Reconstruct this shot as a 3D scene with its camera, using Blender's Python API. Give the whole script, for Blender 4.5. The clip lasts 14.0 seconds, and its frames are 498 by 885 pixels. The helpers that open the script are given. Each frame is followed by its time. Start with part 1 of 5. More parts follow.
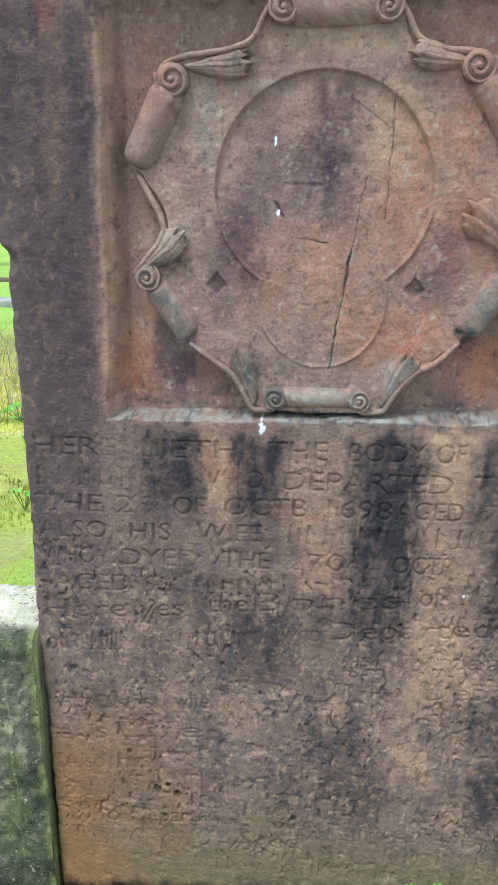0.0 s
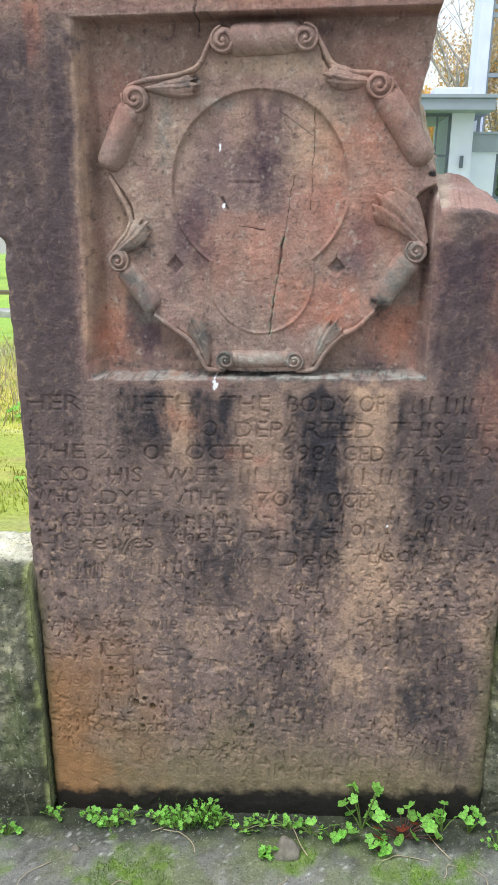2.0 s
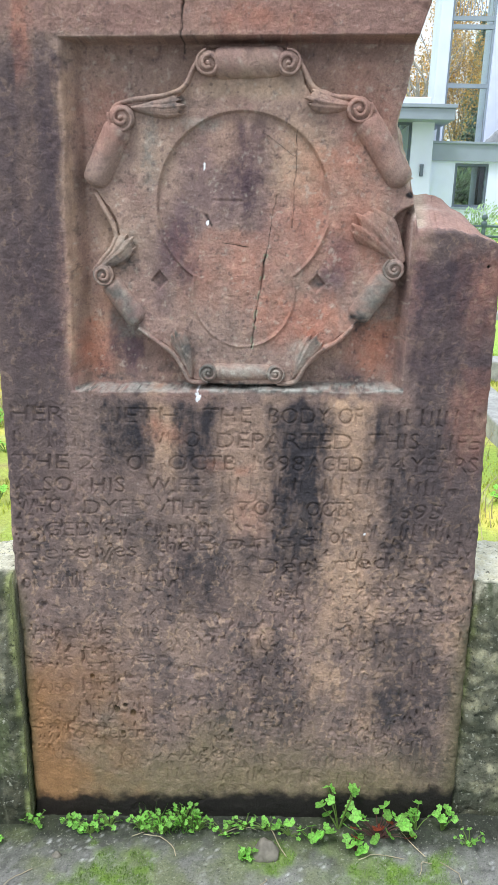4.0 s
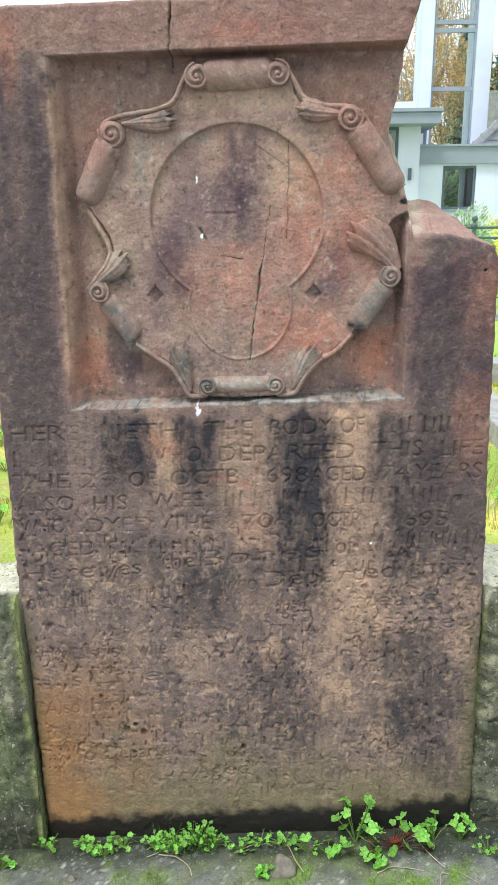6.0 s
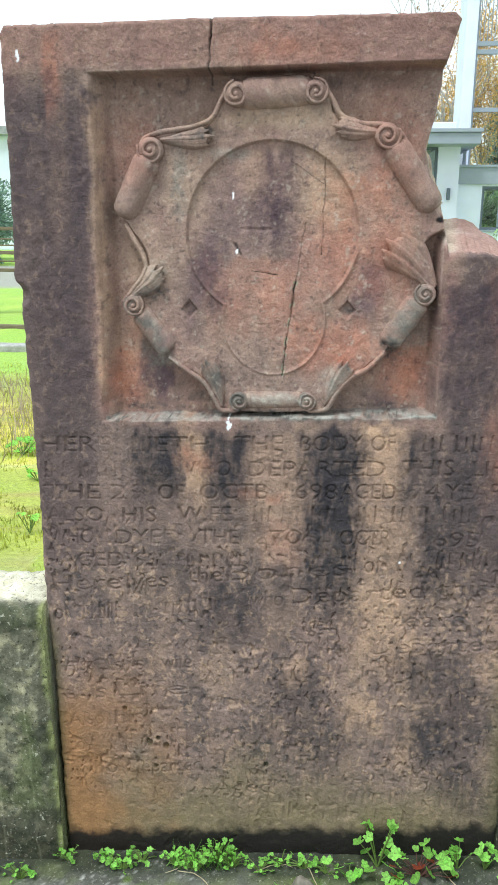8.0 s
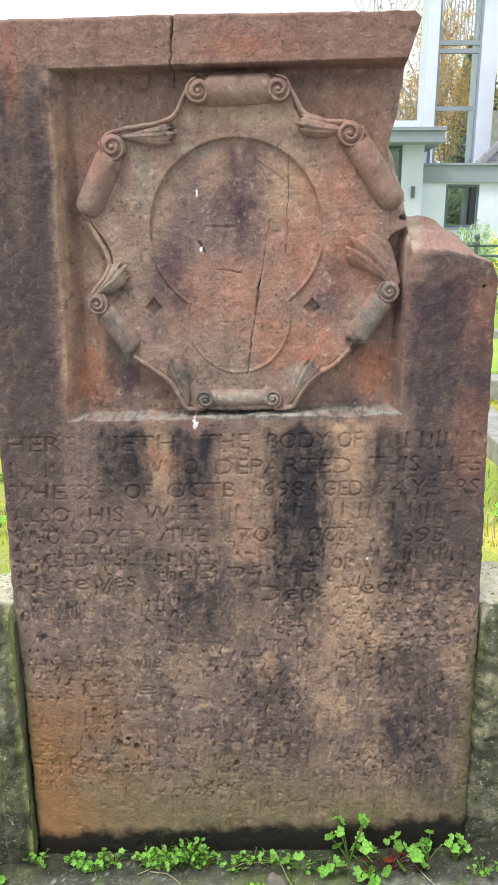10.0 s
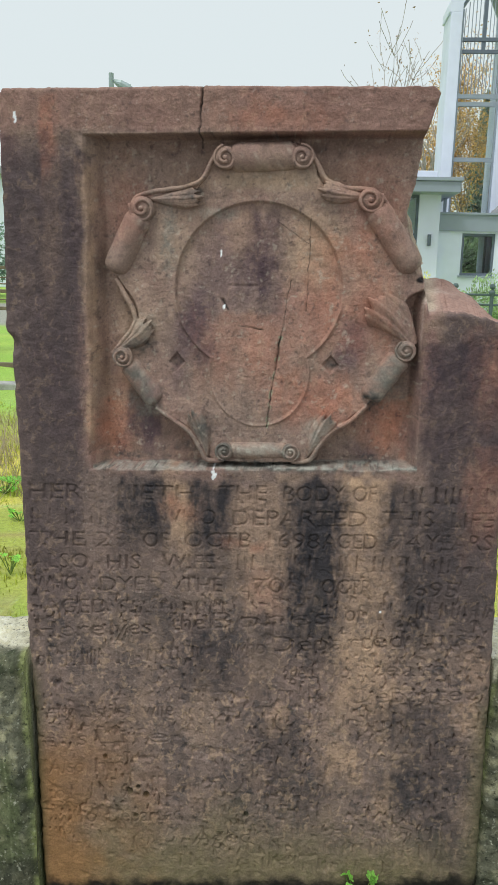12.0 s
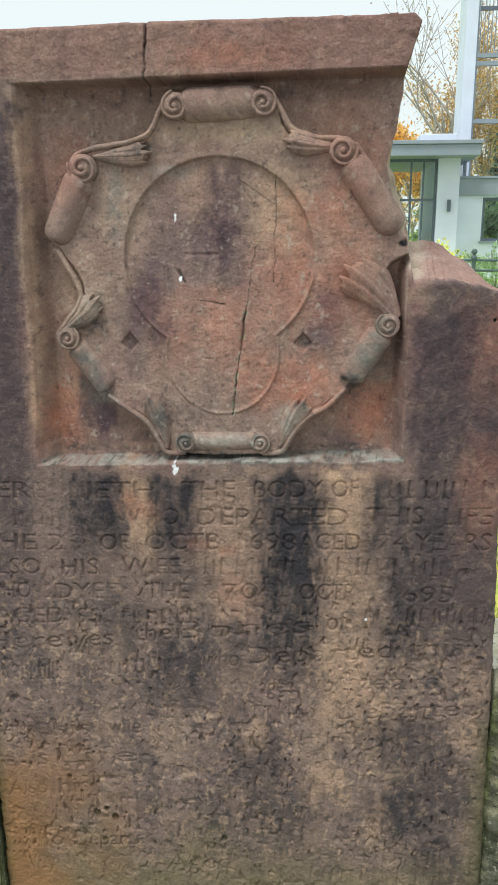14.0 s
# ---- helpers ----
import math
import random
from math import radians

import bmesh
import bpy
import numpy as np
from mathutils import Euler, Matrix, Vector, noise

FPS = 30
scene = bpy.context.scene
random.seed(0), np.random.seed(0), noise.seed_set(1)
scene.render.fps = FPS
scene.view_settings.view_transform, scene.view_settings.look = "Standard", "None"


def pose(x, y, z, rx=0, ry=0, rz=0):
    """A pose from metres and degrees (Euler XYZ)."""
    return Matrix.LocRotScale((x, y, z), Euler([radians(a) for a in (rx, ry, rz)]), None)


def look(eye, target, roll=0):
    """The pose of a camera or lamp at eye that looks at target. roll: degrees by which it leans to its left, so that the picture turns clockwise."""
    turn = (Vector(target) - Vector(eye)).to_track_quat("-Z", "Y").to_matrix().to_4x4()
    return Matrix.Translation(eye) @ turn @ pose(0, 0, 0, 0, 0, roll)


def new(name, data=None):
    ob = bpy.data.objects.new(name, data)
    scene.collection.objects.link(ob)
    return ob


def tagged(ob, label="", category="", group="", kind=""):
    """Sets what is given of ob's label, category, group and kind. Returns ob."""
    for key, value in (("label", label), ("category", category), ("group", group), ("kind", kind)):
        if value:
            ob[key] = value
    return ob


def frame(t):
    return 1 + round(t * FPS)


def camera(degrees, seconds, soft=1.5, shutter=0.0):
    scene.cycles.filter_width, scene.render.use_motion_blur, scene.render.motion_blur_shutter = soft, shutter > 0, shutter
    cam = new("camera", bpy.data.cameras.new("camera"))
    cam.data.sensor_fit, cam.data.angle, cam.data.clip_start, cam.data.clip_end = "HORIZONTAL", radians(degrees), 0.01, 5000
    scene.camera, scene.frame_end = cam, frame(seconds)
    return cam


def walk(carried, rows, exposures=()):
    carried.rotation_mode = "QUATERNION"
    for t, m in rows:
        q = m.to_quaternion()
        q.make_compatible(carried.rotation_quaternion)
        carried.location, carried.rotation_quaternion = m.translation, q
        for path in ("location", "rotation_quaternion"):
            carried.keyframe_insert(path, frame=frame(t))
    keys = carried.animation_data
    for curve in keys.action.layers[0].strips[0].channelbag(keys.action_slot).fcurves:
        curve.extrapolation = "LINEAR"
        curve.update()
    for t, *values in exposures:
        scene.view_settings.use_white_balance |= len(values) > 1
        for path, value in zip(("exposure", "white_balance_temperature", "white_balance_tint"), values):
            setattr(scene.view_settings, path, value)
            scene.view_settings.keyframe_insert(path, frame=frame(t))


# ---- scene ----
cam = camera(34.1, 14.0, soft=1.3)
PATH = [
    (0, (0.027, -1.077, 1.245), (-0.168, 0.809, 0.61), 1.5),
    (0.5, (0.066, -1.076, 1.233), (0.045, 0.774, 0.473), 0.0),
    (1, (0.192, -1.182, 1.231), (0.09, 0.706, 0.577), -0.1),
    (1.5, (0.192, -1.302, 1.242), (-0.085, 0.609, 0.72), 0.2),
    (2, (0.143, -1.317, 1.224), (-0.074, 0.578, 0.622), 0.8),
    (2.5, (0.159, -1.32, 1.221), (-0.096, 0.5, 0.433), -0.5),
    (3, (0.145, -1.339, 1.242), (-0.06, 0.526, 0.549), 1.6),
    (3.2, (0.136, -1.347, 1.246), (-0.029, 0.547, 0.624), 2.5),
    (5.3, (0.1, -1.35, 1.243), (-0.004, 0.567, 0.683), 1.2),
    (5.5, (0.101, -1.332, 1.243), (-0.03, 0.589, 0.704), 0.7),
    (6, (0.104, -1.338, 1.248), (-0.016, 0.575, 0.678), -0.4),
    (6.5, (0.096, -1.337, 1.251), (-0.055, 0.579, 0.698), -0.2),
    (7, (0.101, -1.336, 1.249), (-0.096, 0.585, 0.729), -0.3),
    (7.5, (0.102, -1.333, 1.246), (-0.099, 0.587, 0.722), -0.1),
    (8, (0.107, -1.337, 1.246), (-0.092, 0.581, 0.714), 0.4),
    (10.5, (0.114, -1.334, 1.245), (-0.003, 0.589, 0.71), 0.2),
    (11, (0.122, -1.331, 1.305), (-0.008, 0.623, 0.898), 0.2),
    (11.5, (0.113, -1.339, 1.287), (-0.037, 0.613, 0.88), 0.3),
    (12, (0.104, -1.36, 1.272), (-0.054, 0.585, 0.833), 1.4),
    (12.5, (0.101, -1.36, 1.268), (-0.019, 0.595, 0.864), 2.1),
    (13, (0.07, -1.366, 1.259), (-0.008, 0.591, 0.856), 2.3),
    (13.5, (0.12, -1.276, 1.239), (0.003, 0.671, 0.797), 0.9),
    (14, (0.179, -1.189, 1.263), (-0.032, 0.735, 0.758), 0.0),
]
walk(cam, [(t, look(eye, target, roll)) for t, eye, target, roll in PATH],
     [(0, 0.38, 5750, 5), (0.5, 0.44, 6200, -4), (1, 0.68, 6450, 10), (1.5, 0.58, 6000, 15), (2, 0.38, 6150, 13), (2.5, 0.38, 5950, 16), (3.2, 0.44, 5950, 14), (5.5, 0.50, 6200, 10), (7.5, 0.50, 6150, 7),
      (8, 0.50, 6150, 7), (10.5, 0.40, 6650, 12), (11, 0.38, 6250, 8), (11.5, -0.09, 6450, 8), (13, -0.10, 6450, 6), (14, 0.13, 6450, 7)])

# ---- world and light: bright overcast day ----
SUN_EL, SUN_AZ = radians(64), radians(206)
world = bpy.data.worlds.new("overcast_sky")
scene.world = world
world.use_nodes = True
wn = world.node_tree
wn.nodes.clear()
w_out = wn.nodes.new("ShaderNodeOutputWorld")
w_bg = wn.nodes.new("ShaderNodeBackground")
w_sky = wn.nodes.new("ShaderNodeTexSky")
w_sky.sky_type, w_sky.sun_disc = "NISHITA", False
w_sky.sun_elevation, w_sky.sun_rotation = SUN_EL, SUN_AZ
w_sky.dust_density = 6.0
w_mix = wn.nodes.new("ShaderNodeMixRGB")
w_mix.inputs["Fac"].default_value = 0.86
w_mix.inputs["Color2"].default_value = (9.0, 9.7, 9.9, 1)
wn.links.new(w_sky.outputs["Color"], w_mix.inputs["Color1"])
wn.links.new(w_mix.outputs["Color"], w_bg.inputs["Color"])
w_bg.inputs["Strength"].default_value = 0.10
wn.links.new(w_bg.outputs["Background"], w_out.inputs["Surface"])
sun_data = bpy.data.lights.new("sun", "SUN")
sun_data.energy, sun_data.angle, sun_data.color = 1.9, radians(18), (1.0, 0.985, 0.96)
sun = new("sun", sun_data)
sun.matrix_world = look((-3.5, -4.8, 12), (0, 0, 0))


# ---- helpers ----
rng = np.random.default_rng(7)


def part(name, bm, material, parent=None, label="", smooth=False):
    me = bpy.data.meshes.new(name)
    bm.to_mesh(me)
    bm.free()
    return link(name, me, material, parent, label, smooth)


def link(name, me, material, parent=None, label="", smooth=False):
    ob = new(name, me)
    if material:
        me.materials.append(material)
    if smooth:
        me.polygons.foreach_set("use_smooth", [True] * len(me.polygons))
    if parent:
        ob.parent = parent
    if label:
        tagged(ob, label)
    return ob


def thing(name, label, category, at=(0, 0, 0), group="", kind=""):
    e = new(name)
    e.location = at
    return tagged(e, label, category, group, kind)


def box_bm(x0, x1, y0, y1, z0, z1, bevel=0.0, bm=None):
    bm = bm or bmesh.new()
    m = Matrix.LocRotScale(((x0 + x1) / 2, (y0 + y1) / 2, (z0 + z1) / 2), None, (x1 - x0, y1 - y0, z1 - z0))
    r = bmesh.ops.create_cube(bm, size=1, matrix=m)
    if bevel:
        edges = list({e for v in r["verts"] for e in v.link_edges})
        bmesh.ops.bevel(bm, geom=edges, offset=bevel, segments=2, affect="EDGES", profile=0.5)
    return bm


def tube_bm(points, radii, sides=8, flat=1.0, bm=None):
    """A tube along points; flat squeezes it along y."""
    bm = bm or bmesh.new()
    rings = []
    pts = [Vector(p) for p in points]
    for i, p in enumerate(pts):
        d = (pts[min(i + 1, len(pts) - 1)] - pts[max(i - 1, 0)]).normalized()
        a = d.cross(Vector((0, 1, 0)))
        if a.length < 0.05:
            a = d.cross(Vector((1, 0, 0)))
        a.normalize()
        b = d.cross(a)
        r = radii[i] if hasattr(radii, "__len__") else radii
        ring = []
        for k in range(sides):
            t = 2 * math.pi * k / sides
            o = a * math.cos(t) * r + b * math.sin(t) * r
            o.y *= flat
            ring.append(bm.verts.new(p + o))
        rings.append(ring)
    for i in range(len(rings) - 1):
        for k in range(sides):
            bm.faces.new((rings[i][k], rings[i][(k + 1) % sides], rings[i + 1][(k + 1) % sides], rings[i + 1][k]))
    bm.faces.new(rings[0][::-1])
    bm.faces.new(rings[-1])
    return bm


def mesh_np(name, verts, faces):
    """A mesh from numpy arrays of vertices and quads or triangles."""
    me = bpy.data.meshes.new(name)
    n, k = len(faces), faces.shape[1]
    me.vertices.add(len(verts))
    me.vertices.foreach_set("co", np.ascontiguousarray(verts, dtype=np.float32).ravel())
    me.loops.add(n * k)
    me.loops.foreach_set("vertex_index", np.ascontiguousarray(faces, dtype=np.int32).ravel())
    me.polygons.add(n)
    me.polygons.foreach_set("loop_start", np.arange(0, n * k, k, dtype=np.int32))
    me.update(calc_edges=True)
    return me


def smooth01(t):
    t = np.clip(t, 0, 1)
    return t * t * (3 - 2 * t)


def vnoise(x, y, scale, seed=0):
    """Value noise from -1 to 1 on arrays; scale in metres (a pair for stretched noise)."""
    sx, sy = scale if isinstance(scale, tuple) else (scale, scale)
    u, v = np.asarray(x) / sx + 311.7 * (seed + 1), np.asarray(y) / sy + 97.3 * (seed + 1)
    i, j = np.floor(u).astype(np.int64), np.floor(v).astype(np.int64)
    fu, fv = smooth01(u - i), smooth01(v - j)

    def h(a, b):
        n = (a * 374761393 + b * 668265263 + seed * 1442695041) & 0xFFFFFFFF
        n = ((n ^ (n >> 13)) * 1274126177) & 0xFFFFFFFF
        return ((n ^ (n >> 16)) & 0xFFFF) / 32767.5 - 1

    return (h(i, j) * (1 - fu) + h(i + 1, j) * fu) * (1 - fv) + (h(i, j + 1) * (1 - fu) + h(i + 1, j + 1) * fu) * fv


def fbm(x, y, scale, seed=0, octaves=4):
    sx, sy = scale if isinstance(scale, tuple) else (scale, scale)
    out = 0
    u, v = np.asarray(x) / sx, np.asarray(y) / sy
    for k in range(octaves):
        out = out + vnoise(u, v, 1.0, seed + 17 * k) * 0.55 ** k
        u, v = 1.62 * u - 1.24 * v, 1.24 * u + 1.62 * v
    return out / 1.6


def poly_sd(x, z, pts):
    """Signed distance to a closed outline, positive inside, with the nearest point on it."""
    best = np.full(x.shape, 1e9)
    nx, nz = np.zeros_like(x), np.zeros_like(z)
    inside = np.zeros(x.shape, bool)
    for (ax, az), (bx, bz) in zip(pts, pts[1:] + pts[:1]):
        dx, dz = bx - ax, bz - az
        t = np.clip(((x - ax) * dx + (z - az) * dz) / (dx * dx + dz * dz), 0, 1)
        px, pz = ax + t * dx, az + t * dz
        d = (x - px) ** 2 + (z - pz) ** 2
        near = d < best
        best, nx, nz = np.where(near, d, best), np.where(near, px, nx), np.where(near, pz, nz)
        if az != bz:
            inside ^= ((az > z) != (bz > z)) & (x < (bx - ax) * (z - az) / (bz - az) + ax)
    d = np.sqrt(best)
    return np.where(inside, d, -d), nx, nz


def seg_d(x, z, ax, az, bx, bz):
    dx, dz = bx - ax, bz - az
    t = np.clip(((x - ax) * dx + (z - az) * dz) / (dx * dx + dz * dz), 0, 1)
    return np.hypot(x - ax - t * dx, z - az - t * dz), t


# ---- materials ----
def material(name, color, rough=0.8, metal=0.0, vary=0.25, scale=8.0, bump=0.2, bump_scale=60.0, tint=None, specular=0.3, stretch=(1, 1, 1), per_object=0.0):
    m = bpy.data.materials.new(name)
    m.use_nodes = True
    nt = m.node_tree
    b = nt.nodes["Principled BSDF"]
    b.inputs["Roughness"].default_value, b.inputs["Metallic"].default_value = rough, metal
    b.inputs["Specular IOR Level"].default_value = specular
    tc = nt.nodes.new("ShaderNodeTexCoord")
    mp = nt.nodes.new("ShaderNodeMapping")
    mp.inputs["Scale"].default_value = stretch
    nt.links.new(tc.outputs["Object"], mp.inputs["Vector"])
    n1 = nt.nodes.new("ShaderNodeTexNoise")
    n1.inputs["Scale"].default_value, n1.inputs["Detail"].default_value = scale, 6
    n2 = nt.nodes.new("ShaderNodeTexNoise")
    n2.inputs["Scale"].default_value, n2.inputs["Detail"].default_value = bump_scale, 5
    nt.links.new(mp.outputs["Vector"], n1.inputs["Vector"])
    nt.links.new(mp.outputs["Vector"], n2.inputs["Vector"])
    ramp = nt.nodes.new("ShaderNodeValToRGB")
    c2 = tint or tuple(c * (1 - vary) for c in color)
    ramp.color_ramp.elements[0].position, ramp.color_ramp.elements[1].position = 0.35, 0.65
    ramp.color_ramp.elements[0].color = (*c2, 1)
    ramp.color_ramp.elements[1].color = (*(min(1, c * (1 + vary * 0.6)) for c in color), 1)
    nt.links.new(n1.outputs["Fac"], ramp.inputs["Fac"])
    last = ramp.outputs["Color"]
    mul = nt.nodes.new("ShaderNodeMixRGB")
    mul.blend_type = "OVERLAY"
    mul.inputs["Fac"].default_value = min(1, vary * 1.2)
    nt.links.new(last, mul.inputs["Color1"])
    nt.links.new(n2.outputs["Fac"], mul.inputs["Color2"])
    last = mul.outputs["Color"]
    if per_object:
        oi = nt.nodes.new("ShaderNodeObjectInfo")
        hs = nt.nodes.new("ShaderNodeHueSaturation")
        mr = nt.nodes.new("ShaderNodeMapRange")
        mr.inputs["To Min"].default_value, mr.inputs["To Max"].default_value = 1 - per_object, 1 + per_object
        nt.links.new(oi.outputs["Random"], mr.inputs["Value"])
        nt.links.new(mr.outputs["Result"], hs.inputs["Value"])
        nt.links.new(last, hs.inputs["Color"])
        last = hs.outputs["Color"]
    nt.links.new(last, b.inputs["Base Color"])
    if bump:
        bp = nt.nodes.new("ShaderNodeBump")
        bp.inputs["Strength"].default_value, bp.inputs["Distance"].default_value = bump, 0.004
        nt.links.new(n2.outputs["Fac"], bp.inputs["Height"])
        nt.links.new(bp.outputs["Normal"], b.inputs["Normal"])
    return m


def painted_stone(name, grain, bump, rough=0.85, speckle=0.0, speckle_scale=150):
    """Stone whose stains come from a colour attribute, with fine mineral grain over it."""
    m = bpy.data.materials.new(name)
    m.use_nodes = True
    nt = m.node_tree
    b = nt.nodes["Principled BSDF"]
    b.inputs["Roughness"].default_value = rough
    b.inputs["Specular IOR Level"].default_value = 0.25
    at = nt.nodes.new("ShaderNodeAttribute")
    at.attribute_name = "stain"
    tc = nt.nodes.new("ShaderNodeTexCoord")
    n1 = nt.nodes.new("ShaderNodeTexNoise")
    n1.inputs["Scale"].default_value, n1.inputs["Detail"].default_value, n1.inputs["Roughness"].default_value = 240, 4, 0.7
    n2 = nt.nodes.new("ShaderNodeTexNoise")
    n2.inputs["Scale"].default_value, n2.inputs["Detail"].default_value = 45, 5
    nt.links.new(tc.outputs["Object"], n1.inputs["Vector"])
    nt.links.new(tc.outputs["Object"], n2.inputs["Vector"])
    last = at.outputs["Color"]
    for n, f in ((n1, grain), (n2, grain * 0.8)):
        ov = nt.nodes.new("ShaderNodeMixRGB")
        ov.blend_type = "OVERLAY"
        ov.inputs["Fac"].default_value = f
        nt.links.new(last, ov.inputs["Color1"])
        nt.links.new(n.outputs["Fac"], ov.inputs["Color2"])
        last = ov.outputs["Color"]
    if speckle:
        for seed, colour, lo in ((0.0, (0.45, 0.45, 0.36, 1), 0.60), (7.3, (0.02, 0.024, 0.018, 1), 0.58)):
            mp = nt.nodes.new("ShaderNodeMapping")
            mp.inputs["Location"].default_value = (seed, seed, seed)
            nt.links.new(tc.outputs["Object"], mp.inputs["Vector"])
            sp = nt.nodes.new("ShaderNodeTexNoise")
            sp.inputs["Scale"].default_value, sp.inputs["Detail"].default_value, sp.inputs["Roughness"].default_value = speckle_scale, 3, 0.6
            nt.links.new(mp.outputs["Vector"], sp.inputs["Vector"])
            rg = nt.nodes.new("ShaderNodeMapRange")
            rg.inputs["From Min"].default_value, rg.inputs["From Max"].default_value = lo, lo + 0.1
            rg.inputs["To Max"].default_value = speckle
            nt.links.new(sp.outputs["Fac"], rg.inputs["Value"])
            mx = nt.nodes.new("ShaderNodeMixRGB")
            mx.inputs["Color2"].default_value = colour
            nt.links.new(rg.outputs["Result"], mx.inputs["Fac"])
            nt.links.new(last, mx.inputs["Color1"])
            last = mx.outputs["Color"]
    nt.links.new(last, b.inputs["Base Color"])
    add = nt.nodes.new("ShaderNodeMath")
    add.operation = "ADD"
    nt.links.new(n1.outputs["Fac"], add.inputs[0])
    nt.links.new(n2.outputs["Fac"], add.inputs[1])
    bp = nt.nodes.new("ShaderNodeBump")
    bp.inputs["Strength"].default_value, bp.inputs["Distance"].default_value = bump, 0.003
    nt.links.new(add.outputs[0], bp.inputs["Height"])
    nt.links.new(bp.outputs["Normal"], b.inputs["Normal"])
    return m


def glass_material(name, color):
    m = bpy.data.materials.new(name)
    m.use_nodes = True
    b = m.node_tree.nodes["Principled BSDF"]
    b.inputs["Base Color"].default_value = (*color, 1)
    b.inputs["Roughness"].default_value = 0.03
    b.inputs["Transmission Weight"].default_value = 1.0
    b.inputs["IOR"].default_value = 1.3
    return m


SANDSTONE = painted_stone("red_sandstone", 0.5, 0.7)
WALLSTONE = painted_stone("mossy_wall_stone", 0.8, 1.0, speckle=0.75, speckle_scale=130)
GROUND_MAT = painted_stone("ground_surface", 0.6, 0.9, speckle=0.45, speckle_scale=170)
RENDER_WHITE = material("white_render", (0.74, 0.79, 0.92), 0.9, vary=0.05, scale=1.5, bump=0.05)
GREY_METAL = material("grey_metal_cladding", (0.30, 0.35, 0.40), 0.5, vary=0.06, scale=2, bump=0.02, specular=0.5)
# frame, slate, iron and bark colours are lightened to stand in for haze
DARK_FRAME = material("dark_window_frame", (0.14, 0.17, 0.21), 0.5, vary=0.1, bump=0.0)
SLATE = material("slate_roof", (0.34, 0.35, 0.36), 0.7, vary=0.2, scale=5, bump=0.2, bump_scale=20)
BUFF_BRICK = material("buff_brick", (0.50, 0.38, 0.28), 0.85, vary=0.2, scale=4, bump=0.2)
IRON = material("green_black_iron", (0.09, 0.13, 0.14), 0.55, vary=0.2, scale=30, bump=0.1, specular=0.4)
TIMBER = material("weathered_timber", (0.19, 0.15, 0.11), 0.85, vary=0.3, scale=6, bump=0.3, stretch=(1, 8, 8))
BARK = material("grey_bark", (0.42, 0.39, 0.35), 0.9, vary=0.3, scale=10, bump=0.4)
GLASS = glass_material("window_glass", (0.94, 0.98, 0.98))
POST_GREY = material("galvanised_steel", (0.33, 0.40, 0.40), 0.5, metal=0.3, vary=0.1, bump=0.0)


def leaf_material(name, color, vary=0.35):
    m = material(name, color, 0.55, vary=vary, scale=3.0, bump=0.0, specular=0.35, per_object=0.25)
    nt = m.node_tree
    b = nt.nodes["Principled BSDF"]
    b.inputs["Subsurface Weight"].default_value = 0.0
    geo = nt.nodes.new("ShaderNodeNewGeometry")
    hs = nt.nodes.new("ShaderNodeHueSaturation")
    mr = nt.nodes.new("ShaderNodeMapRange")
    mr.inputs["To Min"].default_value, mr.inputs["To Max"].default_value = 0.6, 1.45
    nt.links.new(geo.outputs["Random Per Island"], mr.inputs["Value"])
    nt.links.new(mr.outputs["Result"], hs.inputs["Value"])
    old = b.inputs["Base Color"].links[0].from_socket
    nt.links.new(old, hs.inputs["Color"])
    nt.links.new(hs.outputs["Color"], b.inputs["Base Color"])
    tr = nt.nodes.new("ShaderNodeBsdfTranslucent")
    nt.links.new(hs.outputs["Color"], tr.inputs["Color"])
    mx = nt.nodes.new("ShaderNodeMixShader")
    mx.inputs["Fac"].default_value = 0.6
    nt.links.new(b.outputs["BSDF"], mx.inputs[1])
    nt.links.new(tr.outputs["BSDF"], mx.inputs[2])
    nt.links.new(mx.outputs["Shader"], nt.nodes["Material Output"].inputs["Surface"])
    return m


LEAF_GREEN = leaf_material("fresh_green_leaf", (0.29, 0.60, 0.12))
LEAF_RED = leaf_material("reddened_leaf", (0.30, 0.07, 0.04))
STEM_RED = material("red_stem", (0.11, 0.05, 0.045), 0.6, bump=0.0)
STEM_GREEN = material("green_stem", (0.14, 0.22, 0.05), 0.6, bump=0.0)
STRAW = material("dry_straw", (0.42, 0.36, 0.24), 0.8, bump=0.0)
GRASS = leaf_material("grass_blades", (0.42, 0.46, 0.08))
MOSS = leaf_material("green_moss", (0.17, 0.29, 0.05))
AUTUMN = leaf_material("autumn_leaves", (0.95, 0.64, 0.24), 0.15)
BROWN_LEAF = leaf_material("brown_leaves", (0.45, 0.34, 0.24))
# conifer and green shrub colours have haze mixed in, so they are paler
CONIFER = leaf_material("dark_conifer", (0.22, 0.32, 0.26))
GOLD_SHRUB = leaf_material("yellow_shrub_leaves", (0.85, 0.85, 0.14))
GREEN_SHRUB = leaf_material("green_shrub_leaves", (0.40, 0.54, 0.30))
PINK = leaf_material("pink_flowers", (0.60, 0.15, 0.25))


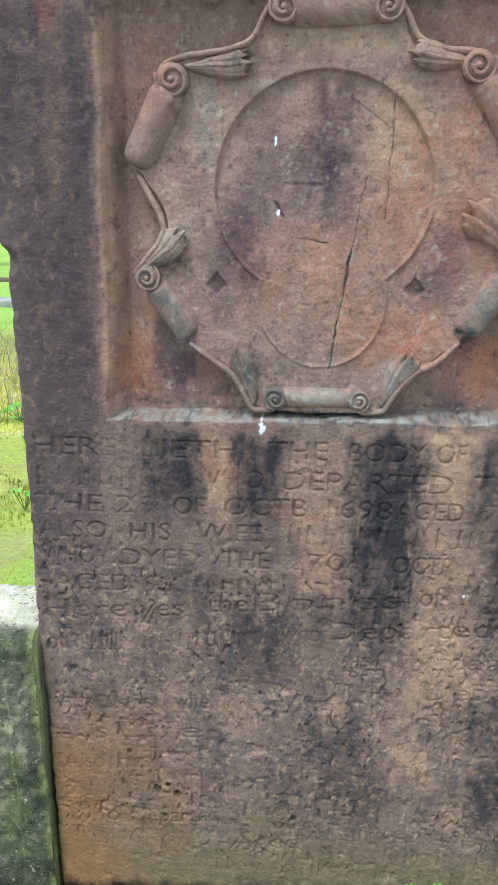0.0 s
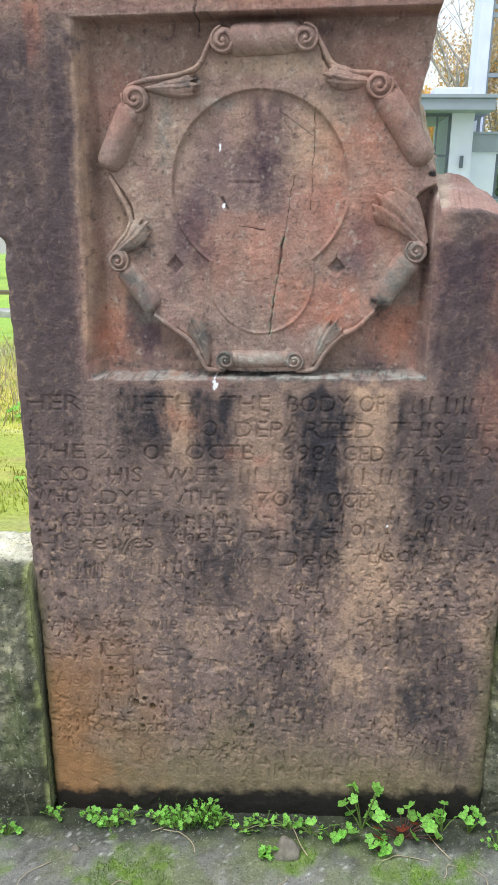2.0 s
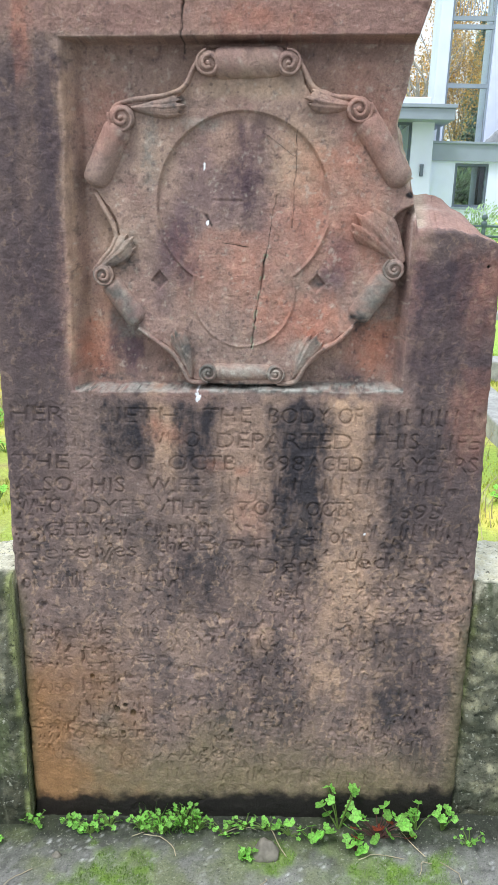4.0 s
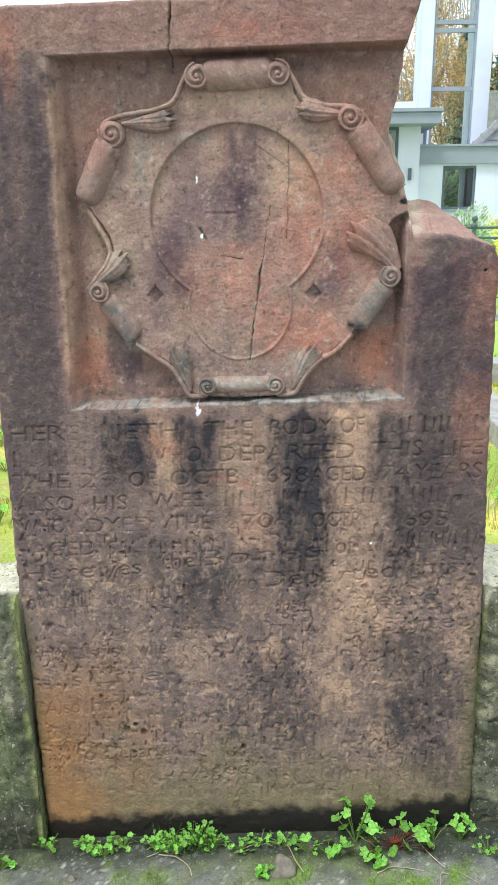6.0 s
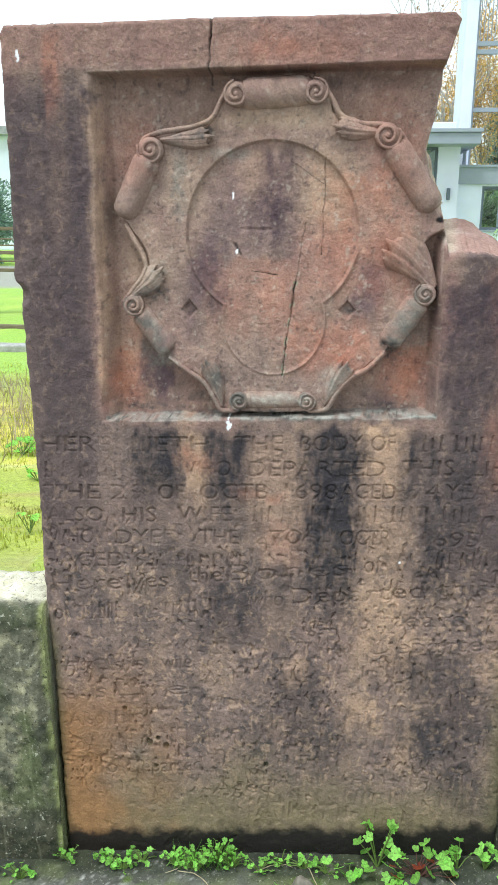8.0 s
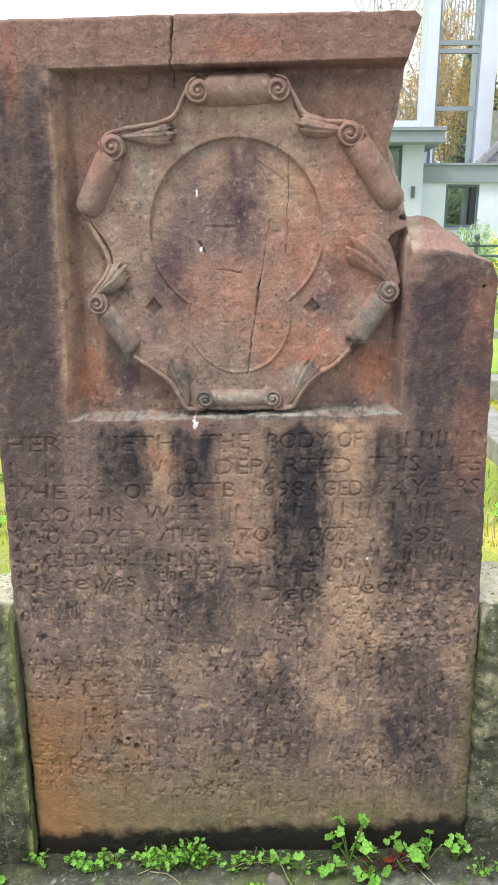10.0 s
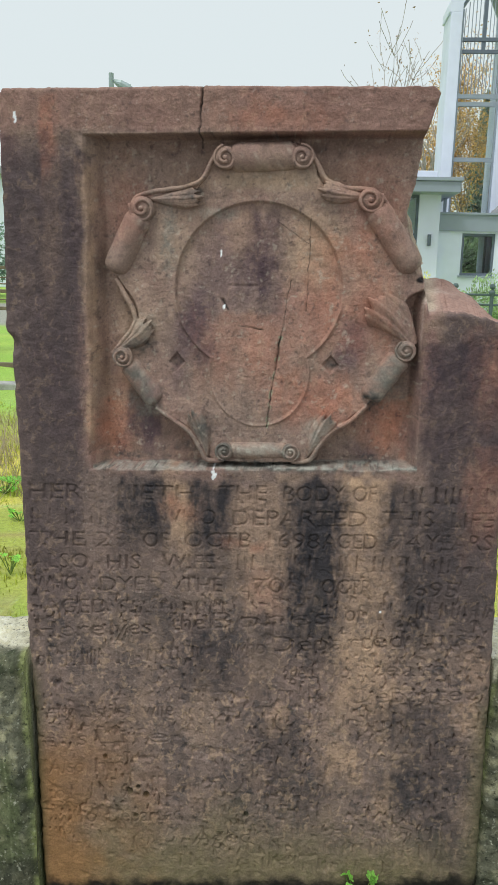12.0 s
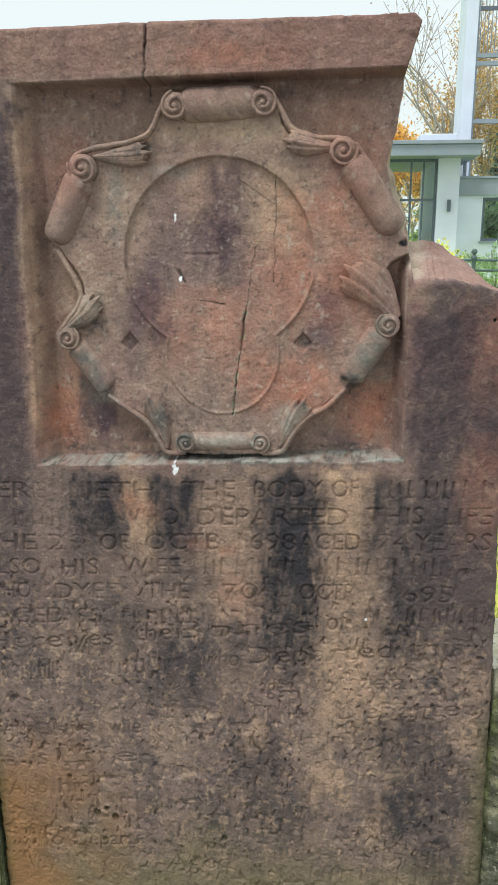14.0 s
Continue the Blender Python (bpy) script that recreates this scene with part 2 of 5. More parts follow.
# ---- the gravestone ----
OUTLINE = [(-0.398, -0.06), (-0.398, 0.05), (-0.403, 0.30), (-0.407, 0.50), (-0.414, 0.62), (-0.414, 0.84), (-0.418, 0.95), (-0.420, 1.06), (-0.423, 1.125),
           (-0.431, 1.15), (-0.428, 1.29), (-0.427, 1.52), (-0.42, 1.533), (-0.091, 1.539), (0.268, 1.540), (0.278, 1.530), (0.262, 1.475), (0.253, 1.40), (0.241, 1.357),
           (0.248, 1.325), (0.262, 1.28), (0.274, 1.245), (0.283, 1.192), (0.334, 1.194), (0.379, 1.188), (0.412, 1.176), (0.421, 1.15), (0.424, 1.02),
           (0.428, 0.873), (0.435, 0.667), (0.438, 0.58), (0.446, 0.2), (0.448, -0.06)]
CARTOUCHE = [(-0.065, 1.45), (0.077, 1.452), (0.105, 1.395), (0.20, 1.378), (0.262, 1.26), (0.281, 1.236), (0.252, 1.216), (0.240, 1.18), (0.255, 1.135), (0.205, 1.045), (0.160, 1.005), (0.105, 0.945),
             (0.07, 0.928), (-0.075, 0.928), (-0.12, 0.985), (-0.172, 1.015), (-0.238, 1.108), (-0.216, 1.142), (-0.203, 1.170), (-0.212, 1.198), (-0.235, 1.232),
             (-0.245, 1.26), (-0.20, 1.36), (-0.105, 1.385)]
PANEL_DEPTH = 0.046
# dark crusts of soot and algae: x, half width, top, bottom, strength
DARK = [(-0.189, 0.036, 0.912, 0.765, 0.95), (-0.216, 0.025, 0.811, 0.745, 0.5), (-0.071, 0.030, 0.914, 0.755, 1.0), (-0.058, 0.038, 0.763, 0.689, 0.4), (0.111, 0.036, 0.920, 0.560, 1.0),
        (0.087, 0.025, 0.869, 0.750, 0.6), (0.259, 0.025, 0.920, 0.755, 0.75), (0.290, 0.029, 0.800, 0.565, 0.8), (0.319, 0.043, 0.903, 0.650, 0.5), (-0.065, 0.036, 0.635, 0.490, 0.75),
        (0.013, 0.026, 1.372, 1.188, 0.75), (0.011, 0.021, 1.305, 1.185, 0.95), (-0.112, 0.017, 1.210, 1.110, 0.6), (-0.086, 0.015, 1.145, 1.080, 0.5), (-0.205, 0.023, 1.060, 0.915, 0.9)]
DARK_LOW = [(0.302, 0.046, 0.500, 0.400, 0.75), (0.298, 0.030, 0.380, 0.260, 0.85), (0.374, 0.032, 0.279, 0.150, 0.7), (0.063, 0.027, 0.452, 0.264, 0.6), (-0.308, 0.012, 0.478, 0.400, 0.6), (-0.040, 0.067, 0.540, 0.490, 0.35),
            (0.326, 0.043, 1.163, 0.930, 0.75), (0.393, 0.029, 1.093, 0.930, 0.5), (-0.300, 0.010, 1.457, 1.190, 0.75), (-0.333, 0.029, 1.489, 0.910, 0.5), (-0.376, 0.017, 1.158, 0.849, 0.35), (0.377, 0.043, 0.784, 0.610, 0.4),
            (0.120, 0.030, 0.367, 0.181, 0.45), (0.22, 0.02, 0.965, 0.925, 0.6), (-0.15, 0.04, 0.70, 0.56, 0.4), (0.345, 0.05, 0.44, 0.26, 0.6), (0.02, 0.03, 0.66, 0.53, 0.45), (-0.395, 0.02, 1.48, 1.20, 0.4)]
# pale and orange weathered streaks; the one at x -0.284 paints the panel's lit bevel
PALE = [(-0.128, 0.019, 0.920, 0.767, 0.95), (0.022, 0.043, 0.912, 0.648, 0.45), (0.198, 0.029, 0.928, 0.755, 0.95), (0.205, 0.038, 0.790, 0.543, 0.65), (0.217, 0.043, 0.610, 0.429, 0.7), (0.205, 0.031, 0.549, 0.485, 0.8),
        (0.062, 0.017, 0.475, 0.400, 0.6), (0.184, 0.027, 0.410, 0.320, 0.8), (0.260, 0.013, 0.347, 0.250, 0.6), (-0.284, 0.007, 1.441, 0.951, 0.8), (-0.240, 0.027, 1.086, 0.932, 0.5), (0.402, 0.017, 0.505, 0.440, 0.6),
        (0.410, 0.024, 0.617, 0.520, 0.4), (0.09, 0.03, 1.36, 1.25, 0.55), (0.0, 0.09, 1.42, 1.385, 0.4), (-0.03, 0.02, 1.36, 1.28, 0.4), (-0.345, 0.012, 1.42, 1.20, 0.3), (0.022, 0.02, 0.80, 0.74, 0.4)]
RED = [(0.10, 0.05, 1.10, 0.99, 0.6), (0.235, 0.022, 1.06, 0.94, 0.7), (-0.25, 0.02, 1.03, 0.92, 0.7), (-0.345, 0.012, 1.53, 1.40, 0.6), (0.03, 0.06, 1.53, 1.47, 0.4), (0.15, 0.05, 1.33, 1.10, 0.45), (-0.03, 0.05, 1.18, 1.05, 0.4), (-0.02, 0.05, 1.20, 1.12, 0.4),
       (0.012, 0.012, 0.80, 0.765, 0.5), (-0.03, 0.014, 0.81, 0.77, 0.4), (0.40, 0.03, 1.17, 1.02, 0.4), (0.41, 0.03, 0.98, 0.80, 0.35), (-0.12, 0.02, 0.87, 0.82, 0.5), (0.03, 0.025, 0.75, 0.64, 0.2)]
# black pits in the worn foot: centre and radius
HOLES = [(-0.222, 0.264, 0.0065), (-0.189, 0.259, 0.0060), (-0.268, 0.337, 0.0045), (0.005, 0.233, 0.0050), (-0.210, 0.212, 0.0045), (-0.205, 0.275, 0.004), (0.40, 1.14, 0.002)]


PURPLE, BUFF, ROSE, BROWN = (0.125, 0.078, 0.085), (0.43, 0.31, 0.215), (0.37, 0.185, 0.135), (0.20, 0.125, 0.10)
# broad blots on the carved panel: centre, half width and height, colour, strength
BLOTS = [(-0.03, 1.25, 0.09, 0.10, PURPLE, 0.28), (0.08, 1.21, 0.05, 0.06, BROWN, 0.4), (0.22, 1.15, 0.04, 0.06, BROWN, 0.45), (0.08, 1.20, 0.05, 0.09, ROSE, 0.55), (0.18, 1.20, 0.04, 0.05, ROSE, 0.5), (-0.15, 1.29, 0.03, 0.06, BUFF, 0.4), (-0.105, 1.17, 0.035, 0.07, PURPLE, 0.75), (-0.07, 1.25, 0.055, 0.08, PURPLE, 0.40), (0.085, 1.29, 0.045, 0.07, BUFF, 0.7), (0.03, 1.10, 0.06, 0.07, ROSE, 0.45), (0.155, 1.14, 0.038, 0.06, PURPLE, 0.8),
         # the panel-wide BROWN strip paints the shade under the top border
         (-0.13, 1.09, 0.02, 0.05, PURPLE, 0.5), (0.02, 1.40, 0.12, 0.022, BUFF, 0.6), (0.19, 1.37, 0.06, 0.10, ROSE, 0.6), (0.0, 1.455, 0.28, 0.016, BROWN, 0.8), (-0.23, 1.36, 0.05, 0.08, ROSE, 0.6),
         (-0.215, 1.15, 0.04, 0.06, BUFF, 0.5), (0.215, 1.0, 0.05, 0.06, ROSE, 0.7), (-0.195, 0.965, 0.03, 0.04, PURPLE, 0.8), (0.19, 0.95, 0.04, 0.02, PURPLE, 0.5), (-0.24, 1.0, 0.03, 0.08, ROSE, 0.7), (0.12, 1.03, 0.06, 0.05, ROSE, 0.7)]

ASH, SOOT_SHADE, CHALK = (0.20, 0.185, 0.155), (0.060, 0.058, 0.056), (0.37, 0.33, 0.27)
# lichen on the cartouche's scrolls and leaves, then shade painted into the sunk lozenges
LICHEN_SHADE = [(-0.198, 1.041, 0.034, 0.045, ASH, 0.8), (-0.185, 1.02, 0.02, 0.02, CHALK, 0.5), (0.225, 1.065, 0.030, 0.04, ASH, 0.75), (0.200, 1.04, 0.018, 0.030, SOOT_SHADE, 0.9), (0.01, 0.950, 0.060, 0.010, CHALK, 0.9), (0.01, 0.927, 0.08, 0.006, SOOT_SHADE, 0.8),
          (-0.108, 1.372, 0.028, 0.015, SOOT_SHADE, 0.75), (-0.195, 1.125, 0.03, 0.015, SOOT_SHADE, 0.7), (-0.082, 0.985, 0.016, 0.03, SOOT_SHADE, 0.65), (0.107, 0.99, 0.02, 0.025, CHALK, 0.6), (-0.15, 1.30, 0.014, 0.07, ASH, 0.7), (-0.19, 1.16, 0.02, 0.02, CHALK, 0.4), (-0.07, 1.345, 0.04, 0.012, CHALK, 0.5),
          (0.0, 0.921, 0.26, 0.006, SOOT_SHADE, 0.5), (-0.23, 0.925, 0.04, 0.008, SOOT_SHADE, 0.7), (0.20, 0.935, 0.05, 0.008, SOOT_SHADE, 0.6), (-0.12, 0.945, 0.04, 0.01, SOOT_SHADE, 0.6), (0.127, 1.101, 0.010, 0.011, SOOT_SHADE, 0.8), (-0.136, 1.098, 0.009, 0.010, SOOT_SHADE, 0.55)]


def streaks(x, z, rows, seed, wander=0.012):
    out = np.zeros(np.shape(x))
    for k, (cx, hw, top, bottom, s) in enumerate(rows):
        near = np.flatnonzero((np.abs(x - cx) < hw * 1.9 + wander + 0.01) & (z < top + 0.04) & (z > bottom - 0.06))
        if not len(near):
            continue
        a, b = x[near], z[near]
        hw *= 1.12
        w = a - cx - wander * fbm(a, b, (0.05, 0.14), seed + k, 3)
        fall = smooth01((top - b + 0.02 * vnoise(a, b, 0.02, seed + 40 + k)) / 0.03) * smooth01((b - bottom) / min(0.12, 0.6 * (top - bottom)) + 0.4 + 0.3 * vnoise(a, b, (0.014, 0.09), seed + 60 + k))
        edge = smooth01((hw * 1.15 - np.abs(w)) / (hw * 0.8) * 0.5 + 0.5 + 0.20 * vnoise(a, b, (0.007, 0.03), seed + 80 + k) + 0.12 * vnoise(a, b, (0.004, 0.006), seed + 95 + k))
        out[near] = np.maximum(out[near], s * fall * edge)
    return out


def blend(c, colour, f):
    f = np.clip(f, 0, 1)[:, None]
    return c * (1 - f) + np.array(colour)[None, :] * f


def stone_colour(x, y, z):
    """Base colour of the weathered red sandstone at points of its face."""
    n = len(x)
    c = np.tile(np.array((0.205, 0.140, 0.116)), (n, 1))
    panel = (z > 0.925 + 0.04 * x) * (np.abs(x) < 0.28) * (z < 1.468)
    low = smooth01((0.92 - z) / 0.05)
    c = blend(c, (0.262, 0.142, 0.116), smooth01(fbm(x, z, 0.16, 1, 4) * 1.4 + 0.4) * 0.8 * (1 - 0.4 * low))
    c = blend(c, (0.30, 0.205, 0.150), smooth01(fbm(x, z, 0.09, 5, 4) * 1.8) * 0.7)
    c = blend(c, (0.172, 0.130, 0.108), low * 0.6)
    c = blend(c, (0.265, 0.150, 0.116), smooth01((z - 1.46) / 0.02) * 0.75)
    c = blend(c, (0.215, 0.145, 0.118), low * 0.55)
    c = blend(c, (0.335, 0.225, 0.172), panel * (0.58 + 0.35 * fbm(x, z, 0.07, 6)))
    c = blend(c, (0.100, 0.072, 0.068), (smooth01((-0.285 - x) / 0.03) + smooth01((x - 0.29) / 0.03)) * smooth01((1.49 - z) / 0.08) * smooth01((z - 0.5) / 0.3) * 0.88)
    dx, dz, ragged = 0.02 * fbm(x, z, 0.05, 71, 3), 0.02 * fbm(x, z, 0.05, 72, 3), 0.25 * fbm(x, z, 0.018, 73, 3)
    for cx, cz, rx, rz, col, s in BLOTS:
        d = np.hypot((x - cx + dx) / rx, (z - cz + dz) / rz)
        c = blend(c, col, smooth01(1.25 - d + ragged) * s)
    fray = 0.78 + 0.45 * fbm(x, z, 0.03, 9)
    c = blend(c, (0.47, 0.30, 0.19), streaks(x, z, PALE, 200) * fray)
    c = blend(c, (0.44, 0.17, 0.10), streaks(x, z, RED, 250) * fray)
    dark = np.maximum(streaks(x, z, DARK, 300), streaks(x, z, DARK_LOW, 400, 0.02))
    tone = np.where(panel, 1.0, 0.55 * smooth01((z - 0.88) / 0.1))[:, None] * np.array((0.050, 0.022, 0.026)) + np.array((0.031, 0.028, 0.032))
    dark = dark * np.where(panel, 0.85, 1.0)
    fd = np.clip(dark * (0.92 + 0.45 * fbm(x, z, (0.012, 0.04), 21) + 0.22 * fbm(x, z, 0.006, 22, 2)), 0, 0.97)[:, None]
    c = c * (1 - fd) + tone * fd
    # mottled lichen and soot where the lower face is worn
    worn = 0.25 + 0.75 * smooth01((0.80 - z) / 0.25)
    ux, uz = x + 0.008 * fbm(x, z, 0.015, 35, 3), z + 0.010 * fbm(x, z, 0.015, 36, 3)
    mott = smooth01(fbm(ux, uz, (0.035, 0.13), 31, 5) * 1.5 + 0.0) * 0.58 + smooth01(fbm(ux, uz, (0.009, 0.012), 32, 3) * 2.1 - 0.2) * 0.72
    c = blend(c, (0.058, 0.050, 0.050), mott * 0.72 * worn)
    wx, wz = x + 0.010 * fbm(x, z, 0.02, 33, 3), z + 0.012 * fbm(x, z, 0.02, 34, 3)
    c = blend(c, (0.45, 0.30, 0.195), (smooth01(fbm(wx, wz, (0.05, 0.09), 37, 5) * 1.5 - 0.1) * 0.35 + smooth01(fbm(wx, wz, (0.008, 0.010), 38, 3) * 2.2 - 0.35) * 0.78) * (0.12 + 0.5 * worn) * (1 - 0.6 * np.clip(dark, 0, 1)))
    c = blend(c, (0.45, 0.37, 0.30), smooth01(fbm(x, z, 0.006, 39, 2) * 3.0 - 1.4) * 0.3 * (1 - 0.85 * np.clip(dark, 0, 1)) * (np.abs(x) < 0.3))
    c = blend(c, (0.05, 0.042, 0.042), smooth01(fbm(x, z, 0.006, 43, 2) * 3.0 - 1.25) * 0.45)
    # grey lichen on the rolls of the cartouche
    front = smooth01((0.012 - y) / 0.01) * (z > 0.928) * (np.abs(x) < 0.262) * smooth01((1.17 - z) / 0.05)
    c = blend(c, (0.22, 0.205, 0.17), front * smooth01(fbm(x, z, 0.03, 44, 4) * 2 + 0.5) * 0.7)
    c = blend(c, (0.10, 0.098, 0.085), front * smooth01(fbm(x, z, 0.025, 45, 4) * 2 + 0.2) * 0.8)
    ragged, flecks = 0.5 * fbm(x, z, 0.012, 74, 3), np.clip(0.7 + 0.8 * fbm(x, z, 0.006, 75, 2), 0.15, 1.2)
    for cx, cz, rx, rz, col, s in LICHEN_SHADE:
        d = np.hypot((x - cx) / rx, (z - cz) / rz)
        c = blend(c, col, smooth01(1.3 - d + ragged) * s * flecks)
    # pale and rusty flecks of crust over the whole carved panel
    c = blend(c, (0.44, 0.36, 0.28), panel * smooth01(fbm(x, z, 0.010, 64, 3) * 2.4 - 0.9) * 0.5)
    c = blend(c, (0.09, 0.06, 0.06), panel * smooth01(fbm(x, z, 0.008, 65, 3) * 2.4 - 1.0) * 0.55)
    for cx, cz, r in HOLES:
        c = blend(c, (0.018, 0.022, 0.018), smooth01((1.25 - np.hypot(x - cx, (z - cz) * 0.8) / r) * 2))
    # algae film near the foot, wet line with the soil gap's shade painted black
    foot = smooth01((0.31 - z + 0.08 * fbm(x, z, 0.1, 41)) / 0.26)
    c = blend(c, (0.190, 0.148, 0.080), foot * 0.84 * (1 + 0.2 * fbm(x, z, 0.012, 66, 3)))
    c = blend(c, (0.300, 0.150, 0.060), smooth01((0.50 - z + 0.10 * fbm(x, z, 0.1, 42)) / 0.26) * smooth01((-0.10 - x + 0.14 * fbm(x, z, 0.09, 46, 4)) / 0.30) * 0.85)
    edge = np.minimum(smooth01((x + 0.41) / 0.035), smooth01((0.450 - x) / 0.05))
    c = blend(c, (0.09, 0.085, 0.035), (1 - edge) * smooth01((0.56 - z) / 0.1) * 0.8)
    wet_shade = smooth01((0.060 + 0.085 * (x + 0.4) / 0.83 - z + 0.018 * fbm(x, z, 0.03, 47)) / 0.028)
    c = blend(c, (0.010, 0.009, 0.008), wet_shade * 0.97)
    # grey crust on the panel ledge, its lit bevel painted pale
    ledge = np.exp(-((z - (0.919 + 0.04 * x)) / 0.0042) ** 2) * (np.abs(x) < 0.282)
    c = blend(c, (0.34, 0.33, 0.28), ledge * smooth01(0.65 + 0.9 * fbm(x, z + y, 0.012, 51, 3)) * 0.8)
    c = blend(c, (0.07, 0.068, 0.06), ledge * smooth01(fbm(x, z + y, 0.009, 52, 3) * 2.2 - 0.3) * 0.8)
    # cracks get a dark line and a little green lichen
    for ax, az, bx, bz, w in ((-0.0935, 1.545, -0.098, 1.45, 0.0014), (0.041, 1.145, 0.034, 1.09, 0.0015), (0.034, 1.09, 0.021, 0.99, 0.0010), (0.085, 1.34, 0.083, 1.19, 0.0006), (-0.058, 1.205, -0.05, 1.19, 0.002), (-0.03, 1.163, 0.012, 1.157, 0.0007), (0.055, 1.24, 0.041, 1.145, 0.0007), (0.03, 1.335, 0.083, 1.30, 0.0005)):
        dd, _ = seg_d(x + 0.0022 * fbm(x, z, 0.014, 56, 3), z, ax, az, bx, bz)
        c = blend(c, (0.30, 0.34, 0.22), np.exp(-((dd - 1.8 * w) / w) ** 2) * 0.75 * (np.abs(bx - 0.0275) < 0.007) * (vnoise(x, z, 0.004, 58) > 0.2))
        c = blend(c, (0.02, 0.02, 0.018), np.exp(-(dd / w) ** 2) * np.clip(0.8 + 0.5 * vnoise(x, z, 0.012, 57), 0, 1))
    # shadowed hole below the upper right roll, its shade painted black
    c = blend(c, (0.015, 0.012, 0.012), smooth01((1 - np.hypot((x - 0.268) / 0.010, (z - 1.246) / 0.006)) * 2))
    # bird droppings
    for cx, cz, w, h in ((-0.0625, 1.281, 0.0022, 0.008), (-0.056, 1.194, 0.0022, 0.004), (-0.067, 0.905, 0.004, 0.013), (0.235, 0.665, 0.002, 0.002), (-0.40, 1.49, 0.003, 0.008)):
        d = np.hypot((x - cx) / w, (z - cz) / h) + 0.5 * vnoise(x, z, 0.004, 55)
        c = blend(c, (0.85, 0.85, 0.86), smooth01((1.1 - d) * 3))
    # freshly broken stone behind the face at the shoulder
    snap = smooth01((x - 0.272) / 0.006) * smooth01((z - 1.12) / 0.03) * smooth01((y - 0.007) / 0.006) * (z < 1.46)
    u, v = x + 0.6 * z, y + 0.8 * z
    c = blend(c, (0.37, 0.225, 0.185), snap * 0.95)
    c = blend(c, (0.44, 0.36, 0.30), snap * smooth01(fbm(u, v, 0.035, 81, 4) * 1.6 + 0.6 * smooth01((0.36 - x) / 0.05)) * 0.75)
    c = blend(c, (0.22, 0.115, 0.095), snap * smooth01(fbm(u, v, 0.03, 82, 4) * 1.8 - 0.1) * 0.7)
    grey = c.mean(1)[:, None]
    c = (grey + (c - grey) * 0.98) * 1.13 * np.array((0.97, 1.0, 1.04))
    return np.clip(c, 0.01, 0.9)


def paint(me, fn):
    n = len(me.vertices)
    co = np.empty(n * 3, np.float32)
    me.vertices.foreach_get("co", co)
    co = co.reshape(-1, 3).astype(float)
    rgba = np.ones((n, 4), np.float32)
    rgba[:, :3] = fn(co[:, 0], co[:, 1], co[:, 2])
    at = me.color_attributes.new("stain", "FLOAT_COLOR", "POINT")
    at.data.foreach_set("color", rgba.ravel())


# inscription: text (or a count of bars), x of its start and end, z of its start and end baseline, letter height
CAPS = 0.0285
LOW = 0.032
LINES = [("HERE", -0.398, -0.276, 0.846, 0.850, CAPS), ("LIETH", -0.236, -0.100, 0.851, 0.856, CAPS), ("THE", -0.056, 0.027, 0.858, 0.862, CAPS), ("BODY", 0.057, 0.163, 0.862, 0.867, CAPS), ("OF", 0.177, 0.217, 0.867, 0.869, CAPS), (6, 0.258, 0.423, 0.870, 0.875, CAPS),
         (6, -0.402, -0.213, 0.799, 0.808, CAPS), ("WHO", -0.165, -0.061, 0.809, 0.814, CAPS), ("DEPARTED", -0.032, 0.203, 0.814, 0.823, CAPS), ("THIS", 0.231, 0.317, 0.825, 0.829, CAPS), ("LIFE", 0.348, 0.418, 0.829, 0.833, CAPS)]
LINES_MID = [("THE", -0.400, -0.298, 0.757, 0.761, CAPS), ("29", -0.278, -0.215, 0.762, 0.764, CAPS), ("OF", -0.192, -0.145, 0.765, 0.767, CAPS), ("OCTB", -0.117, 0.003, 0.769, 0.774, CAPS), ("1698", 0.033, 0.123, 0.775, 0.778, CAPS), ("AGED", 0.128, 0.223, 0.778, 0.783, CAPS), ("74", 0.248, 0.296, 0.783, 0.786, CAPS), ("YEARS", 0.305, 0.420, 0.786, 0.791, CAPS),
             ("ALSO", -0.399, -0.293, 0.714, 0.719, CAPS), ("HIS", -0.258, -0.197, 0.720, 0.722, CAPS), ("WIFE", -0.158, -0.062, 0.725, 0.729, CAPS), (6, -0.027, 0.126, 0.731, 0.738, CAPS), (7, 0.154, 0.358, 0.739, 0.747, CAPS)]
LINES_LOW = [("WHO", -0.397, -0.313, 0.670, 0.675, CAPS), ("DYED", -0.272, -0.154, 0.676, 0.682, CAPS), ("THE", -0.119, -0.048, 0.683, 0.686, CAPS), ("27", -0.023, 0.032, 0.687, 0.689, CAPS), ("OF", 0.036, 0.082, 0.690, 0.693, CAPS), ("OCTR", 0.130, 0.219, 0.694, 0.697, CAPS), ("1695", 0.273, 0.368, 0.698, 0.702, CAPS),
             ("AGED", -0.379, -0.259, 0.627, 0.633, CAPS), ("66", -0.243, -0.195, 0.633, 0.636, CAPS), (5, -0.145, -0.028, 0.639, 0.645, 0.024)]
